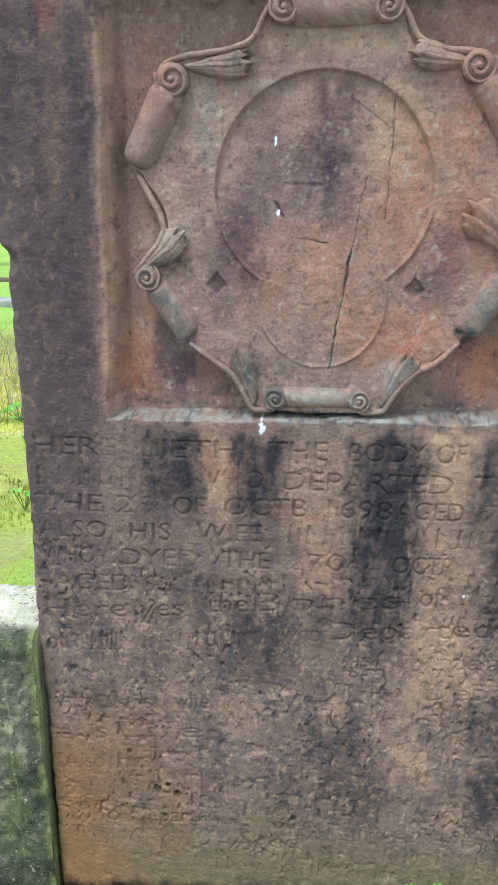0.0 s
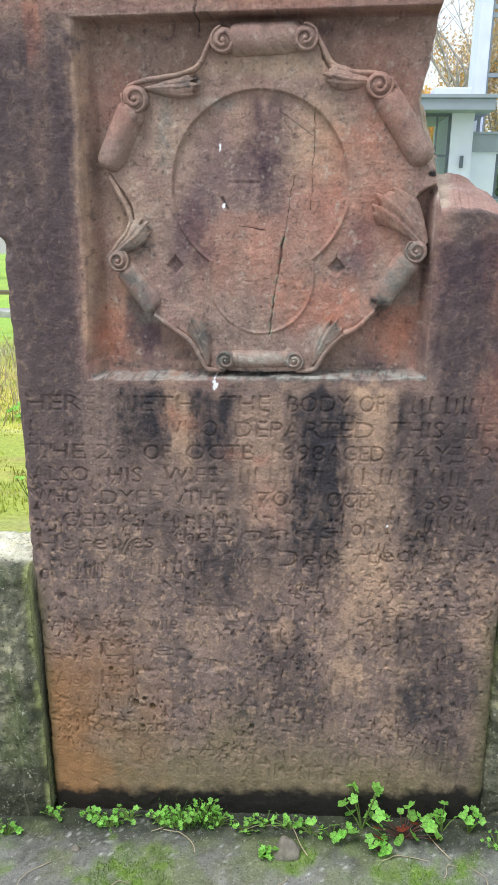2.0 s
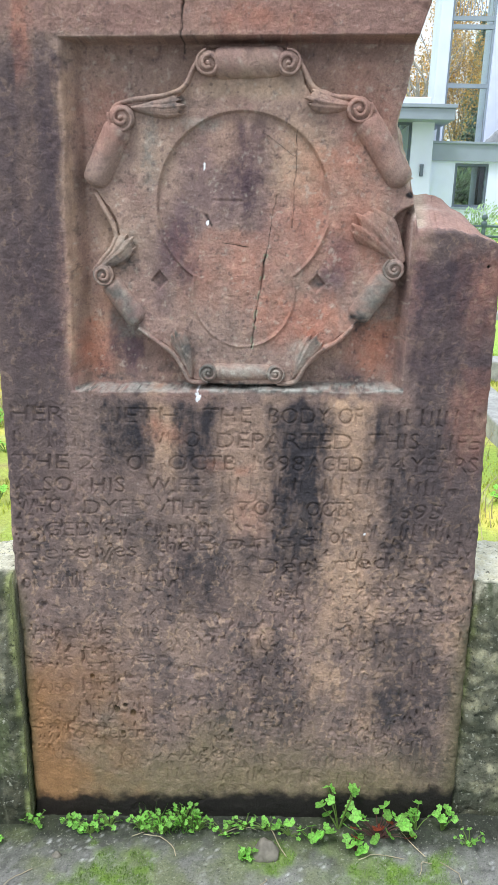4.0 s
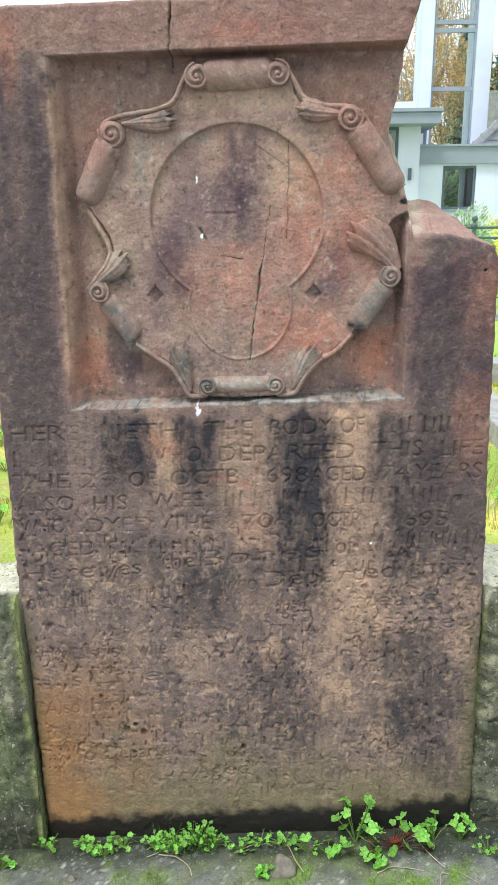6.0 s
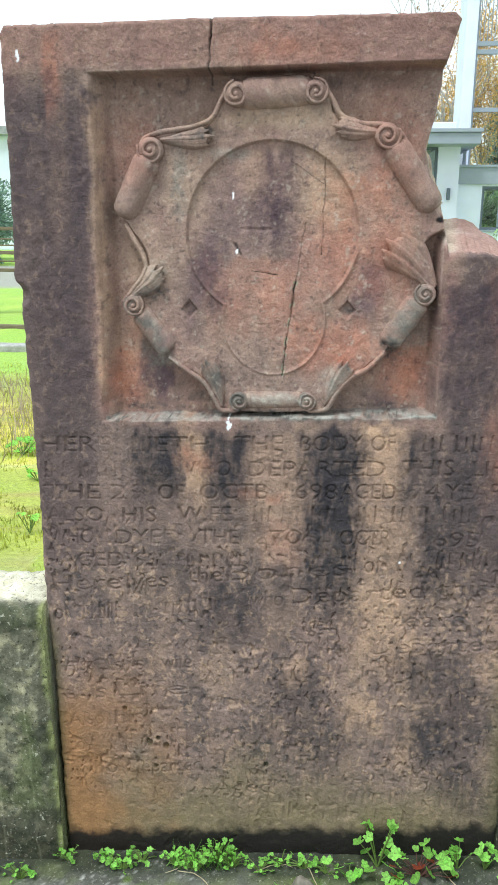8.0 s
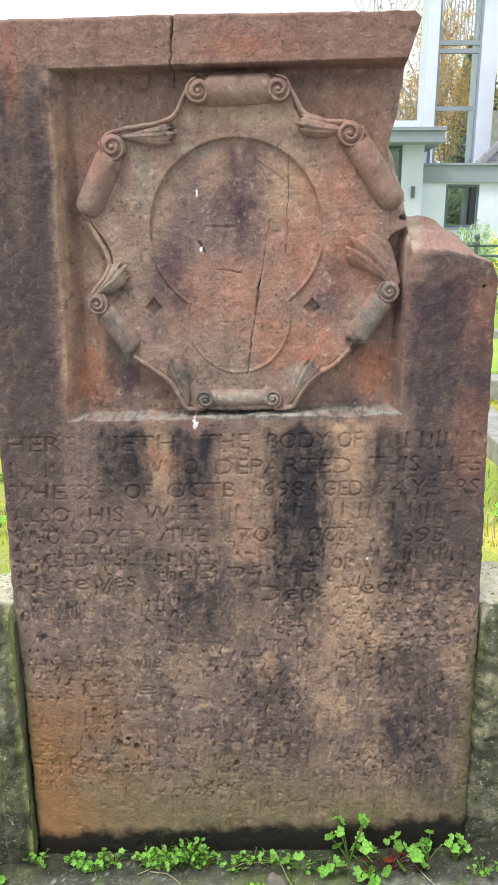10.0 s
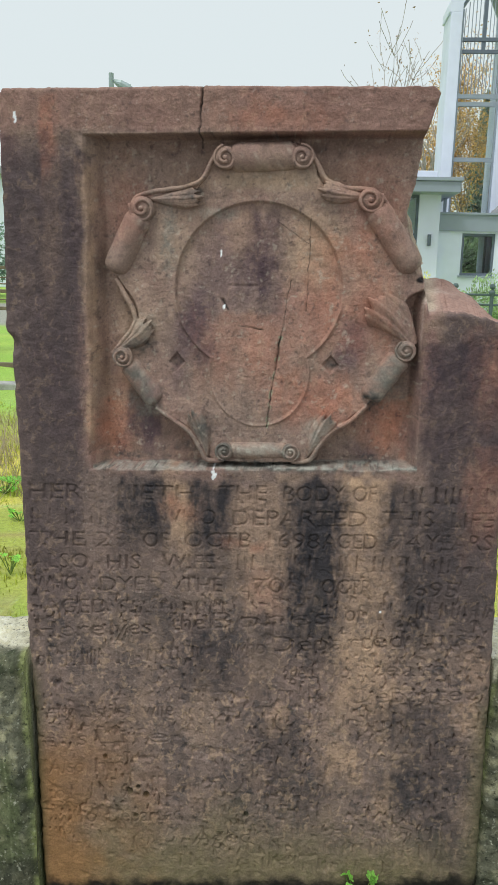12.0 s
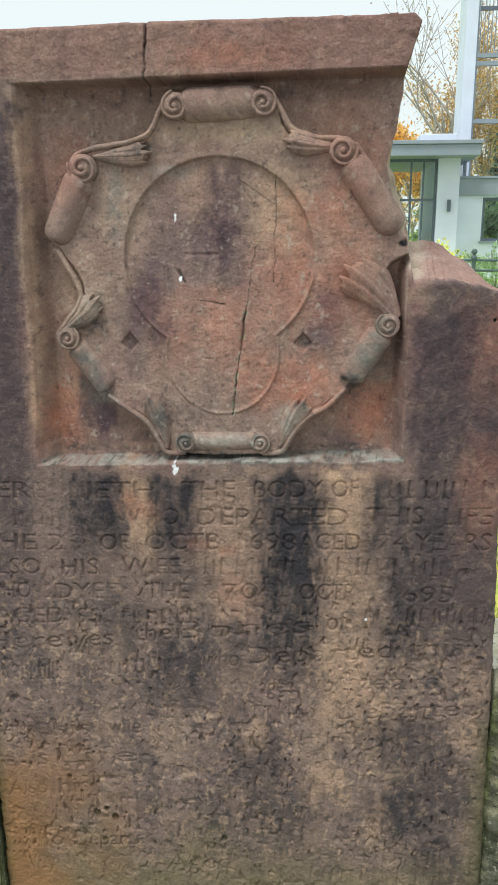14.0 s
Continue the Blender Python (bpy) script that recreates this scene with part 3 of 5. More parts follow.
SCRIPT = [("Here", -0.395, -0.266, 0.576, 0.588, LOW), ("lyes", -0.254, -0.178, 0.588, 0.597, LOW), ("the", -0.141, -0.079, 0.605, 0.612, LOW), ("Bones", -0.069, 0.149, 0.614, 0.637, LOW), ("of", 0.174, 0.206, 0.643, 0.647, LOW), (2, 0.231, 0.268, 0.650, 0.653, LOW), (6, 0.295, 0.420, 0.656, 0.664, LOW),
          ("of", -0.397, -0.365, 0.518, 0.521, LOW), (5, -0.342, -0.264, 0.523, 0.531, LOW), (6, -0.246, -0.080, 0.533, 0.558, 0.024), ("who", -0.027, 0.033, 0.565, 0.571, LOW), ("Departed", 0.046, 0.281, 0.575, 0.600, LOW), ("this", 0.305, 0.391, 0.604, 0.612, LOW)]
WORN = [("aged", 0.067, 0.123, 0.520, 0.527, LOW), ("75", 0.154, 0.188, 0.529, 0.533, LOW), ("years", 0.220, 0.355, 0.537, 0.549, LOW), ("Departed", 0.194, 0.420, 0.482, 0.505, LOW), ("Also", -0.382, -0.322, 0.409, 0.415, LOW), ("his", -0.289, -0.227, 0.416, 0.422, LOW), ("wife", -0.194, -0.136, 0.426, 0.432, LOW),
        ("this", -0.385, -0.303, 0.347, 0.359, LOW), ("Life", -0.287, -0.146, 0.361, 0.375, LOW), ("Also", -0.380, -0.309, 0.289, 0.299, LOW), ("his", -0.287, -0.232, 0.301, 0.308, LOW), ("to", -0.380, -0.351, 0.232, 0.236, LOW), (5, -0.346, -0.146, 0.237, 0.264, LOW), ("who", -0.370, -0.287, 0.177, 0.188, LOW), ("Departed", -0.265, -0.119, 0.191, 0.210, LOW), ("Aged", -0.098, 0.018, 0.157, 0.170, LOW)]


def text_triangles(words):
    data = bpy.data.curves.new("inscription_text", "FONT")
    data.body = words
    data.resolution_u = 3
    data.offset = -0.002
    ob = new("inscription_text", data)
    bpy.context.view_layer.update()
    ev = ob.evaluated_get(bpy.context.evaluated_depsgraph_get())
    me = ev.to_mesh()
    me.calc_loop_triangles()
    co = np.array([v.co[:2] for v in me.vertices]).reshape(-1, 2)
    tri = np.array([t.vertices[:] for t in me.loop_triangles]).reshape(-1, 3)
    ev.to_mesh_clear()
    bpy.data.objects.remove(ob)
    bpy.data.curves.remove(data)
    return co[tri] if len(tri) else np.zeros((0, 3, 2))


def inscription(x0, z0, nx, nz, step):
    """How deeply each cell of the face is carved, 0 to 1."""
    fine = step / 2
    img = np.zeros((nz * 2, nx * 2), np.float32)

    def fill(tri, strength):
        for p in tri:
            q = (p - (x0, z0)) / fine
            i0, j0 = np.floor(q.min(0)).astype(int)
            i1, j1 = np.ceil(q.max(0)).astype(int) + 1
            if i0 < 0 or j0 < 0 or i1 > img.shape[1] or j1 > img.shape[0]:
                continue
            gx, gz = np.meshgrid(np.arange(i0, i1) + 0.5, np.arange(j0, j1) + 0.5)
            a, b, c = q
            e = [(v[0] - u[0]) * (gz - u[1]) - (v[1] - u[1]) * (gx - u[0]) for u, v in ((a, b), (b, c), (c, a))]
            hit = ((e[0] >= 0) & (e[1] >= 0) & (e[2] >= 0)) | ((e[0] <= 0) & (e[1] <= 0) & (e[2] <= 0))
            part_ = img[j0:j1, i0:i1]
            part_[hit] = np.maximum(part_[hit], strength)

    def bar(ax, az, bx, bz, w, strength):
        d = np.array((bx - ax, bz - az))
        s = np.array((-d[1], d[0])) / (np.linalg.norm(d) + 1e-9) * w / 2
        p = [np.array((ax, az)) + s, np.array((ax, az)) - s, np.array((bx, bz)) - s, np.array((bx, bz)) + s]
        fill([np.array((p[0], p[1], p[2])), np.array((p[0], p[2], p[3]))], strength)

    for rows, strength in ((LINES, 0.9), (LINES_MID, 0.85), (LINES_LOW, 0.8), (SCRIPT, 0.85), (WORN, 0.6)):
        for body, xa, xb, za, zb, h in rows:
            if isinstance(body, str):
                tri = text_triangles(body)
                lo, hi = tri.reshape(-1, 2).min(0), tri.reshape(-1, 2).max(0)
                cap = 0.70
                u = (tri[..., 0] - lo[0]) / (hi[0] - lo[0])
                t = np.stack((xa + u * (xb - xa), za + u * (zb - za) + tri[..., 1] / cap * h), -1)
                fill(t, strength)
            else:
                for k in range(body):
                    u = (k + 0.25) / body
                    w = (xb - xa) / body * 0.5
                    x, z = xa + u * (xb - xa), za + u * (zb - za)
                    bar(x, z, x + rng.uniform(-0.002, 0.002), z + h, 0.0036, strength)
                    bar(x - 0.004, z, x + 0.005, z, 0.0022, strength * 0.8)
                    if k % 3 != 1:
                        w *= rng.uniform(0.7, 1.15)
                        bar(x + w, z + h * rng.uniform(0, 0.2), x + w + rng.uniform(-0.004, 0.004), z + h * rng.uniform(0.8, 1.0), 0.0030, strength * 0.8)
    # rows too worn to be read
    for row in range(10):
        zb = 0.455 - row * 0.040
        x = -0.37 + rng.uniform(0, 0.02)
        while x < 0.40:
            if rng.random() < 0.82 and not (x < -0.13):
                h = rng.uniform(0.016, 0.034)
                z = zb + 0.05 * (x + 0.37) + rng.uniform(-0.003, 0.003)
                bar(x, z, x + rng.uniform(-0.003, 0.003), z + h, rng.uniform(0.0024, 0.0045), rng.uniform(0.2, 0.65))
            x += rng.uniform(0.009, 0.021)
    return img.reshape(nz, 2, nx, 2).mean((1, 3))


def face_depth(X, Z, carved):
    """Depth of the carved face behind its front plane."""
    dl = (X + 0.288 + 0.003 * vnoise(X, Z, 0.05, 3)) / 0.028
    dt = (1.470 + 0.022 * X - Z) / 0.005
    dr = (0.282 - X + 0.012 * smooth01((Z - 1.2) / 0.05)) / 0.020
    db = (Z - (0.917 + 0.04 * X) - 0.003 * vnoise(X, Z, 0.03, 4)) / 0.0045
    inset = smooth01(np.minimum(np.minimum(dl, dt), np.minimum(dr, db)))
    ring = []
    m = len(CARTOUCHE)
    for i in range(m):
        p0, p1, p2, p3 = (CARTOUCHE[(i + k) % m] for k in (-1, 0, 1, 2))
        for t in (0.0, 0.25, 0.5, 0.75):
            ring.append(tuple(0.5 * (2 * p1[j] + (p2[j] - p0[j]) * t + (2 * p0[j] - 5 * p1[j] + 4 * p2[j] - p3[j]) * t * t + (3 * p1[j] - p0[j] - 3 * p2[j] + p3[j]) * t ** 3) for j in (0, 1)))
    sd = np.full(X.shape, -1.0)
    inner = (np.abs(X) < 0.292) & (Z > 0.89) & (Z < 1.48)
    sd[inner] = poly_sd(X[inner] + 0.0015 * vnoise(X[inner], Z[inner], 0.012, 2), Z[inner], ring)[0]
    raised = smooth01((sd + 0.003) / 0.006)
    depth = inset * (PANEL_DEPTH - raised * (0.031 - 0.003 * smooth01(sd / 0.05)))
    # keyhole-shaped shield: a round upper part and a smaller lower lobe
    up = 0.141 - np.hypot(X - 0.001, (Z - 1.226) * 1.0)
    lo = (1 - np.hypot((X - 0.006) / 0.084, (Z - 1.083) / 0.090)) * 0.085
    key = np.maximum(up, lo)
    depth += 0.0070 * smooth01(key / 0.004) * smooth01((Z - 1.10) / 0.16)
    depth -= 0.0040 * np.exp(-((key + 0.001) / 0.0022) ** 2) * smooth01((1.25 - Z) / 0.08) * np.clip(0.75 + 0.5 * vnoise(X, Z, 0.03, 18), 0.2, 1)
    # two rows of a worn motif inside the shield
    for ax, az, bx, bz, w, d in ((-0.05, 1.229, 0.0, 1.229, 0.0025, 0.003), (-0.03, 1.165, 0.01, 1.155, 0.002, 0.002), (0.085, 1.34, 0.083, 1.19, 0.0012, 0.002), (0.041, 1.145, 0.034, 1.09, 0.0018, 0.006), (0.034, 1.09, 0.021, 0.99, 0.0012, 0.004), (0.055, 1.24, 0.041, 1.145, 0.0010, 0.003),
                                 (-0.02, 1.075, 0.03, 1.075, 0.002, 0.002), (0.0, 1.075, 0.0, 1.055, 0.002, 0.002), (-0.058, 1.205, -0.05, 1.19, 0.003, 0.005), (-0.0935, 1.545, -0.098, 1.455, 0.0015, 0.010), (-0.135, 1.089, -0.134, 1.091, 0.010, 0.004), (0.03, 1.335, 0.05, 1.30, 0.001, 0.002)):
        jx = X + 0.0022 * fbm(X, Z, 0.014, 56, 3)
        dd, _ = seg_d(jx, Z, ax, az, bx, bz)
        depth += 0.7 * d * np.exp(-(dd / w) ** 2) * np.clip(0.6 + 0.8 * vnoise(X, Z, 0.02, 9), 0, 1.2)
    # lozenges sunk either side of the lobe
    for cx, cz in ((0.127, 1.101), (-0.136, 1.098)):
        depth += 0.006 * smooth01((0.015 - np.abs(X - cx) - 0.85 * np.abs(Z - cz)) / 0.0035)
    for cx, cz, r in HOLES:
        depth += 0.005 * smooth01((1.2 - np.hypot(X - cx, (Z - cz) * 0.8) / r) * 1.5)
    low = smooth01((0.90 - Z) / 0.05)
    depth += carved * 0.0036 * np.clip(0.72 + 0.85 * fbm(X, Z, 0.045, 8, 3), 0.2, 1.0)
    # weathering: gentle waves, pitting in the lower face, fine tooling
    depth += 0.0022 * fbm(X, Z, 0.13, 11, 3) + 0.0010 * fbm(X, Z, 0.010, 12, 3)
    pits = smooth01(vnoise(X + 0.004 * vnoise(X, Z, 0.01, 16), Z, (0.0055, 0.010), 13) * 2.0 - 0.75) * smooth01(fbm(X, Z, 0.07, 14) * 1.5 + 0.7)
    depth += pits * 0.0046 * (0.15 + 0.85 * smooth01((0.86 - Z) / 0.25)) * smooth01((Z - 0.10) / 0.08)
    flake = smooth01(fbm(X, Z, (0.035, 0.03), 15, 3) * 3 - 1.1)
    depth += flake * 0.0020 * low
    return depth


def build_gravestone():
    stone = thing("gravestone", "weathered red sandstone gravestone with carved cartouche and broken shoulder", "gravestone")
    step = 0.0014
    x0, x1, z0, z1 = -0.4356, 0.4548, -0.0602, 1.5470
    nx, nz = int(round((x1 - x0) / step)) + 1, int(round((z1 - z0) / step)) + 1
    xs, zs = x0 + np.arange(nx) * step, z0 + np.arange(nz) * step
    X, Z = np.meshgrid(xs, zs)
    rough_line = [(a, b) for a, b in OUTLINE]
    wob = 0.0016 * (1 - 0.75 * smooth01((Z - 1.49) / 0.02))
    sd, px, pz = poly_sd(X + wob * vnoise(X, Z, 0.012, 91) + 0.001 * vnoise(X, Z, 0.05, 93), Z + wob * vnoise(X, Z, 0.012, 92), rough_line)
    carved = inscription(x0, z0, nx, nz, step)
    Y = face_depth(X, Z, carved)
    broken = smooth01((X - 0.2) / 0.03) * smooth01((Z - 1.10) / 0.06)
    r = 0.010 - 0.0065 * broken - 0.004 * smooth01((Z - 1.5) / 0.02) + 0.003 * vnoise(X, Z, 0.06, 95)
    q = np.clip(r - np.maximum(sd, 0), 0, None)
    Y = Y + r - np.sqrt(np.maximum(r * r - q * q, 0))
    # chipped arris at the left waist
    chip = smooth01((0.03 - np.hypot((X + 0.43), (Z - 1.12) / 0.8)) / 0.02)
    Y += chip * 0.012
    keep_v = sd > 0
    cell = keep_v[:-1, :-1] & keep_v[1:, :-1] & keep_v[:-1, 1:] & keep_v[1:, 1:]
    idx = np.arange(nx * nz).reshape(nz, nx)
    a, b, c, d = idx[:-1, :-1][cell], idx[:-1, 1:][cell], idx[1:, 1:][cell], idx[1:, :-1][cell]
    quads = np.stack((a, b, c, d), 1)
    # the rim of the face, as directed edges
    e = np.concatenate([quads[:, [0, 1]], quads[:, [1, 2]], quads[:, [2, 3]], quads[:, [3, 0]]])
    key = e[:, 0] * (nx * nz) + e[:, 1]
    rev = e[:, 1] * (nx * nz) + e[:, 0]
    rim = e[~np.isin(key, rev)]
    used = np.unique(quads)
    remap = np.full(nx * nz, -1)
    remap[used] = np.arange(len(used))
    V = np.stack((X.ravel()[used], Y.ravel()[used], Z.ravel()[used]), 1)
    quads, rim = remap[quads], remap[rim]
    rv = np.unique(rim)
    # rings that carry the rim back through the thickness of the slab
    rings, faces, prev = [V], [quads], rv
    fx, fz = px.ravel()[used][rv], pz.ravel()[used][rv]
    fy = V[rv, 1]
    shoulder = smooth01((fx - 0.262) / 0.02) * smooth01((fz - 1.15) / 0.03) * smooth01((1.30 - fz) / 0.04)
    side = smooth01((fx - 0.225) / 0.02) * smooth01((fz - 1.24) / 0.03) * smooth01((1.40 - fz) / 0.06)
    pos = np.full(len(V), -1)
    total = len(V)
    for k, t in enumerate(np.linspace(0.05, 1, 22)):
        y = fy + t * (0.115 - fy)
        up = shoulder * t * (0.050 * smooth01((0.43 - fx) / 0.13) + 0.004) + 0.006 * shoulder * fbm(fx, np.full_like(fx, t * 0.1), 0.03, 97)
        out = side * t * 0.012 * (1 + 0.6 * fbm(fz, np.full_like(fz, t * 0.1), 0.03, 98))
        rings.append(np.stack((fx + out, y, fz + up + 0.0015 * vnoise(fx + fz, y, 0.01, 99)), 1))
        cur = np.full(len(V), -1)
        cur[rv] = total + np.arange(len(rv))
        pr = np.full(len(V), -1)
        pr[rv] = prev
        faces.append(np.stack((rim[:, 1], rim[:, 0], rim[:, 0], rim[:, 1]), 1))
        f = faces[-1]
        f[:, 0], f[:, 1], f[:, 2], f[:, 3] = pr[rim[:, 1]], pr[rim[:, 0]], cur[rim[:, 0]], cur[rim[:, 1]]
        prev = cur[rv]
        total += len(rv)
    me = mesh_np("slab", np.concatenate(rings), np.concatenate(faces))

    def slab_colour(x, y, z):
        c = stone_colour(x, y, z)
        fresh = smooth01((y - 0.010) / 0.010) * smooth01((x - 0.272) / 0.01) * smooth01((z - 1.165) / 0.02)
        fresh = np.maximum(fresh, smooth01((y - 0.045) / 0.01) * smooth01((x - 0.23) / 0.02) * smooth01((z - 1.2) / 0.03))
        c = blend(c, (0.47, 0.38, 0.30), fresh * smooth01((0.315 - x) / 0.03) * (0.85 + 0.6 * fbm(x, y, 0.02, 62)))
        c = blend(c, (0.34, 0.215, 0.180), fresh * smooth01((x - 0.29) / 0.03) * (0.9 + 0.5 * fbm(x, y, 0.03, 61)))
        # carved letters are tinted darker to deepen the shade in the cuts
        cut = carved_at(x, z) * (y < 0.03)
        return blend(c, (0.055, 0.04, 0.036), cut * 0.15)

    def carved_at(x, z):
        i = np.clip(np.rint((x - x0) / step).astype(int), 0, nx - 1)
        j = np.clip(np.rint((z - z0) / step).astype(int), 0, nz - 1)
        return carved[j, i]

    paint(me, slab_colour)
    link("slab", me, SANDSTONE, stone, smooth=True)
    # the back of the slab
    bm = bmesh.new()
    bm.faces.new([bm.verts.new((p[0] * 0.995, 0.114, p[1] + (0.045 * max(0, min(1, (0.43 - p[0]) / 0.15)) if p[0] > 0.28 and p[1] > 1.15 else 0))) for p in OUTLINE][::-1])
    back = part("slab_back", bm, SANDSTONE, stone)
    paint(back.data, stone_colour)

    def carved_part(name, bm, parent, label=""):
        for v in bm.verts:
            n = noise.noise(v.co * 60) * 0.0008 + noise.noise(v.co * 22) * 0.0012
            v.co += Vector((n, n * 0.6, -n))
        ob = part(name, bm, SANDSTONE, parent, label, smooth=True)
        paint(ob.data, stone_colour)
        return ob

    def roll(p0, p1, r, spirals, wrap):
        p0, p1 = Vector((p0[0], 0.019, p0[1])), Vector((p1[0], 0.022, p1[1]))
        n = 22
        pts = [p0.lerp(p1, k / (n - 1)) for k in range(n)]
        ends = [(0.50, 0.86, 0.97, 1.0)[min(k, n - 1 - k, 3)] for k in range(n)]
        rad = [r * e * (1 + 0.012 * math.sin(k * 0.9)) for k, e in enumerate(ends)]
        body = carved_part("scroll", tube_bm(pts, rad, 20, 0.85), stone)
        for c, sgn, size in spirals:
            size *= 1.10
            turns, m = 1.6, 52
            sp = []
            for k in range(m):
                u = k / (m - 1)
                ang = wrap + sgn * u * turns * 2 * math.pi
                rr = size * (1 - 0.72 * u)
                sp.append((c[0] + rr * math.cos(ang), 0.0050 - 0.003 * u, c[1] + rr * math.sin(ang)))
            bm = tube_bm(sp, [size * (0.115 + 0.05 * k / m) for k in range(m)], 8)
            bmesh.ops.create_uvsphere(bm, u_segments=12, v_segments=8, radius=size * 0.20, matrix=Matrix.Translation((c[0], 0.0025, c[1])))
            m4 = Matrix.Translation((c[0], 0.012, c[1])) @ Matrix.Rotation(radians(90), 4, "X")
            bmesh.ops.create_cone(bm, cap_ends=True, segments=24, radius1=size * 0.98, radius2=size * 0.9, depth=0.016, matrix=m4)
            carved_part("volute", bm, body)

    roll((-0.050, 1.433), (0.062, 1.437), 0.0235, [((-0.056, 1.431), 1, 0.018), ((0.067, 1.434), -1, 0.018)], radians(100))
    roll((-0.197, 1.343), (-0.244, 1.247), 0.0235, [((-0.193, 1.350), 1, 0.0195)], radians(160))
    roll((0.186, 1.362), (0.256, 1.262), 0.0225, [((0.179, 1.370), -1, 0.0185)], radians(30))
    roll((-0.222, 1.094), (-0.170, 1.026), 0.0190, [((-0.228, 1.104), -1, 0.0165)], radians(60))
    roll((0.244, 1.121), (0.194, 1.046), 0.0205, [((0.251, 1.130), 1, 0.0165)], radians(120))
    roll((-0.046, 0.946), (0.060, 0.949), 0.0150, [((-0.050, 0.946), -1, 0.0145), ((0.065, 0.949), 1, 0.0145)], radians(-90))

    def spline(p, n=10):
        out = []
        for i in range(len(p) - 1):
            a, b, c, d = p[max(i - 1, 0)], p[i], p[i + 1], p[min(i + 2, len(p) - 1)]
            for k in range(n):
                t = k / n
                out.append(tuple(0.5 * (2 * b[j] + (c[j] - a[j]) * t + (2 * a[j] - 5 * b[j] + 4 * c[j] - d[j]) * t * t + (3 * b[j] - a[j] - 3 * c[j] + d[j]) * t ** 3) for j in range(2)))
        return out + [p[-1]]

    for p in ([(-0.062, 1.452), (-0.080, 1.425), (-0.095, 1.397), (-0.125, 1.385), (-0.170, 1.379), (-0.203, 1.368), (-0.215, 1.345)],
              [(0.070, 1.456), (0.090, 1.428), (0.108, 1.400), (0.140, 1.388), (0.175, 1.385), (0.198, 1.375), (0.212, 1.352)],
              [(0.212, 1.228), (0.216, 1.200), (0.230, 1.172), (0.250, 1.150), (0.266, 1.133)],
              [(-0.205, 1.168), (-0.214, 1.150), (-0.230, 1.130), (-0.245, 1.108)],
              [(-0.240, 1.236), (-0.224, 1.208), (-0.210, 1.184), (-0.205, 1.164)],
              [(-0.172, 1.018), (-0.140, 0.996), (-0.110, 0.974), (-0.092, 0.945), (-0.080, 0.928), (-0.052, 0.928)],
              [(0.192, 1.035), (0.165, 1.008), (0.135, 0.990), (0.112, 0.960), (0.098, 0.935), (0.068, 0.930)]):
        s = spline(p)
        carved_part("ribbon", tube_bm([(x, 0.0145, z) for x, z in s], [0.0046 * (0.75 + 0.25 * math.sin(math.pi * k / (len(s) - 1))) for k in range(len(s))], 10, 1.5), stone)

    def leaf(base, tip, width, bend, flutes=0.0012):
        b, t = Vector((base[0], 0, base[1])), Vector((tip[0], 0, tip[1]))
        d = t - b
        s = Vector((d.z, 0, -d.x)).normalized()
        bm = bmesh.new()
        nu, nv = 26, 41
        grid = []
        for i in range(nu):
            u = i / (nu - 1)
            w = width * (0.22 + 0.78 * math.sin(min(1, u * 1.15) * math.pi / 2))
            row = []
            for j in range(nv):
                v = 2 * j / (nv - 1) - 1
                finger = 0.55 * abs(math.cos(1.5 * math.pi * v)) + 0.45 * abs(math.cos(2.5 * math.pi * v + 0.5))
                lobe = 1 - (0.20 * (1 - finger) + 0.28 * abs(v) ** 3) * u * u
                p = b + d * (u * lobe) + s * (w * v + bend * math.sin(u * math.pi) * width)
                flute = flutes * (1.5 * finger - 0.75) * min(1, 1.6 * u)
                p.y = 0.020 - (0.018 * (1 - v * v) ** 0.5 * (0.6 + 0.4 * u) + flute) + (0.012 if abs(v) > 0.99 or i == nu - 1 else 0)
                row.append(bm.verts.new(p))
            grid.append(row)
        for i in range(nu - 1):
            for j in range(nv - 1):
                bm.faces.new((grid[i][j], grid[i][j + 1], grid[i + 1][j + 1], grid[i + 1][j]))
        carved_part("leaf", bm, stone)

    leaf((-0.178, 1.366), (-0.090, 1.370), 0.018, 0.1, 0.0020)
    leaf((0.172, 1.376), (0.094, 1.386), 0.018, -0.1, 0.0020)
    leaf((0.264, 1.140), (0.184, 1.218), 0.034, 0.22, 0.0024)
    leaf((-0.243, 1.112), (-0.176, 1.168), 0.020, 0.25, 0.0020)
    leaf((-0.080, 0.936), (-0.108, 1.020), 0.019, 0.15, 0.0020)
    leaf((0.096, 0.944), (0.134, 1.020), 0.019, -0.15, 0.0020)
    return stone


build_gravestone()


# ---- ground ----
def ground_z(x, y):
    near = smooth01((0.9 - np.abs(y - 0.1)) / 0.9)
    tilt = 0.030 + 0.085 * np.clip(x, -0.9, 0.9)
    return tilt * near


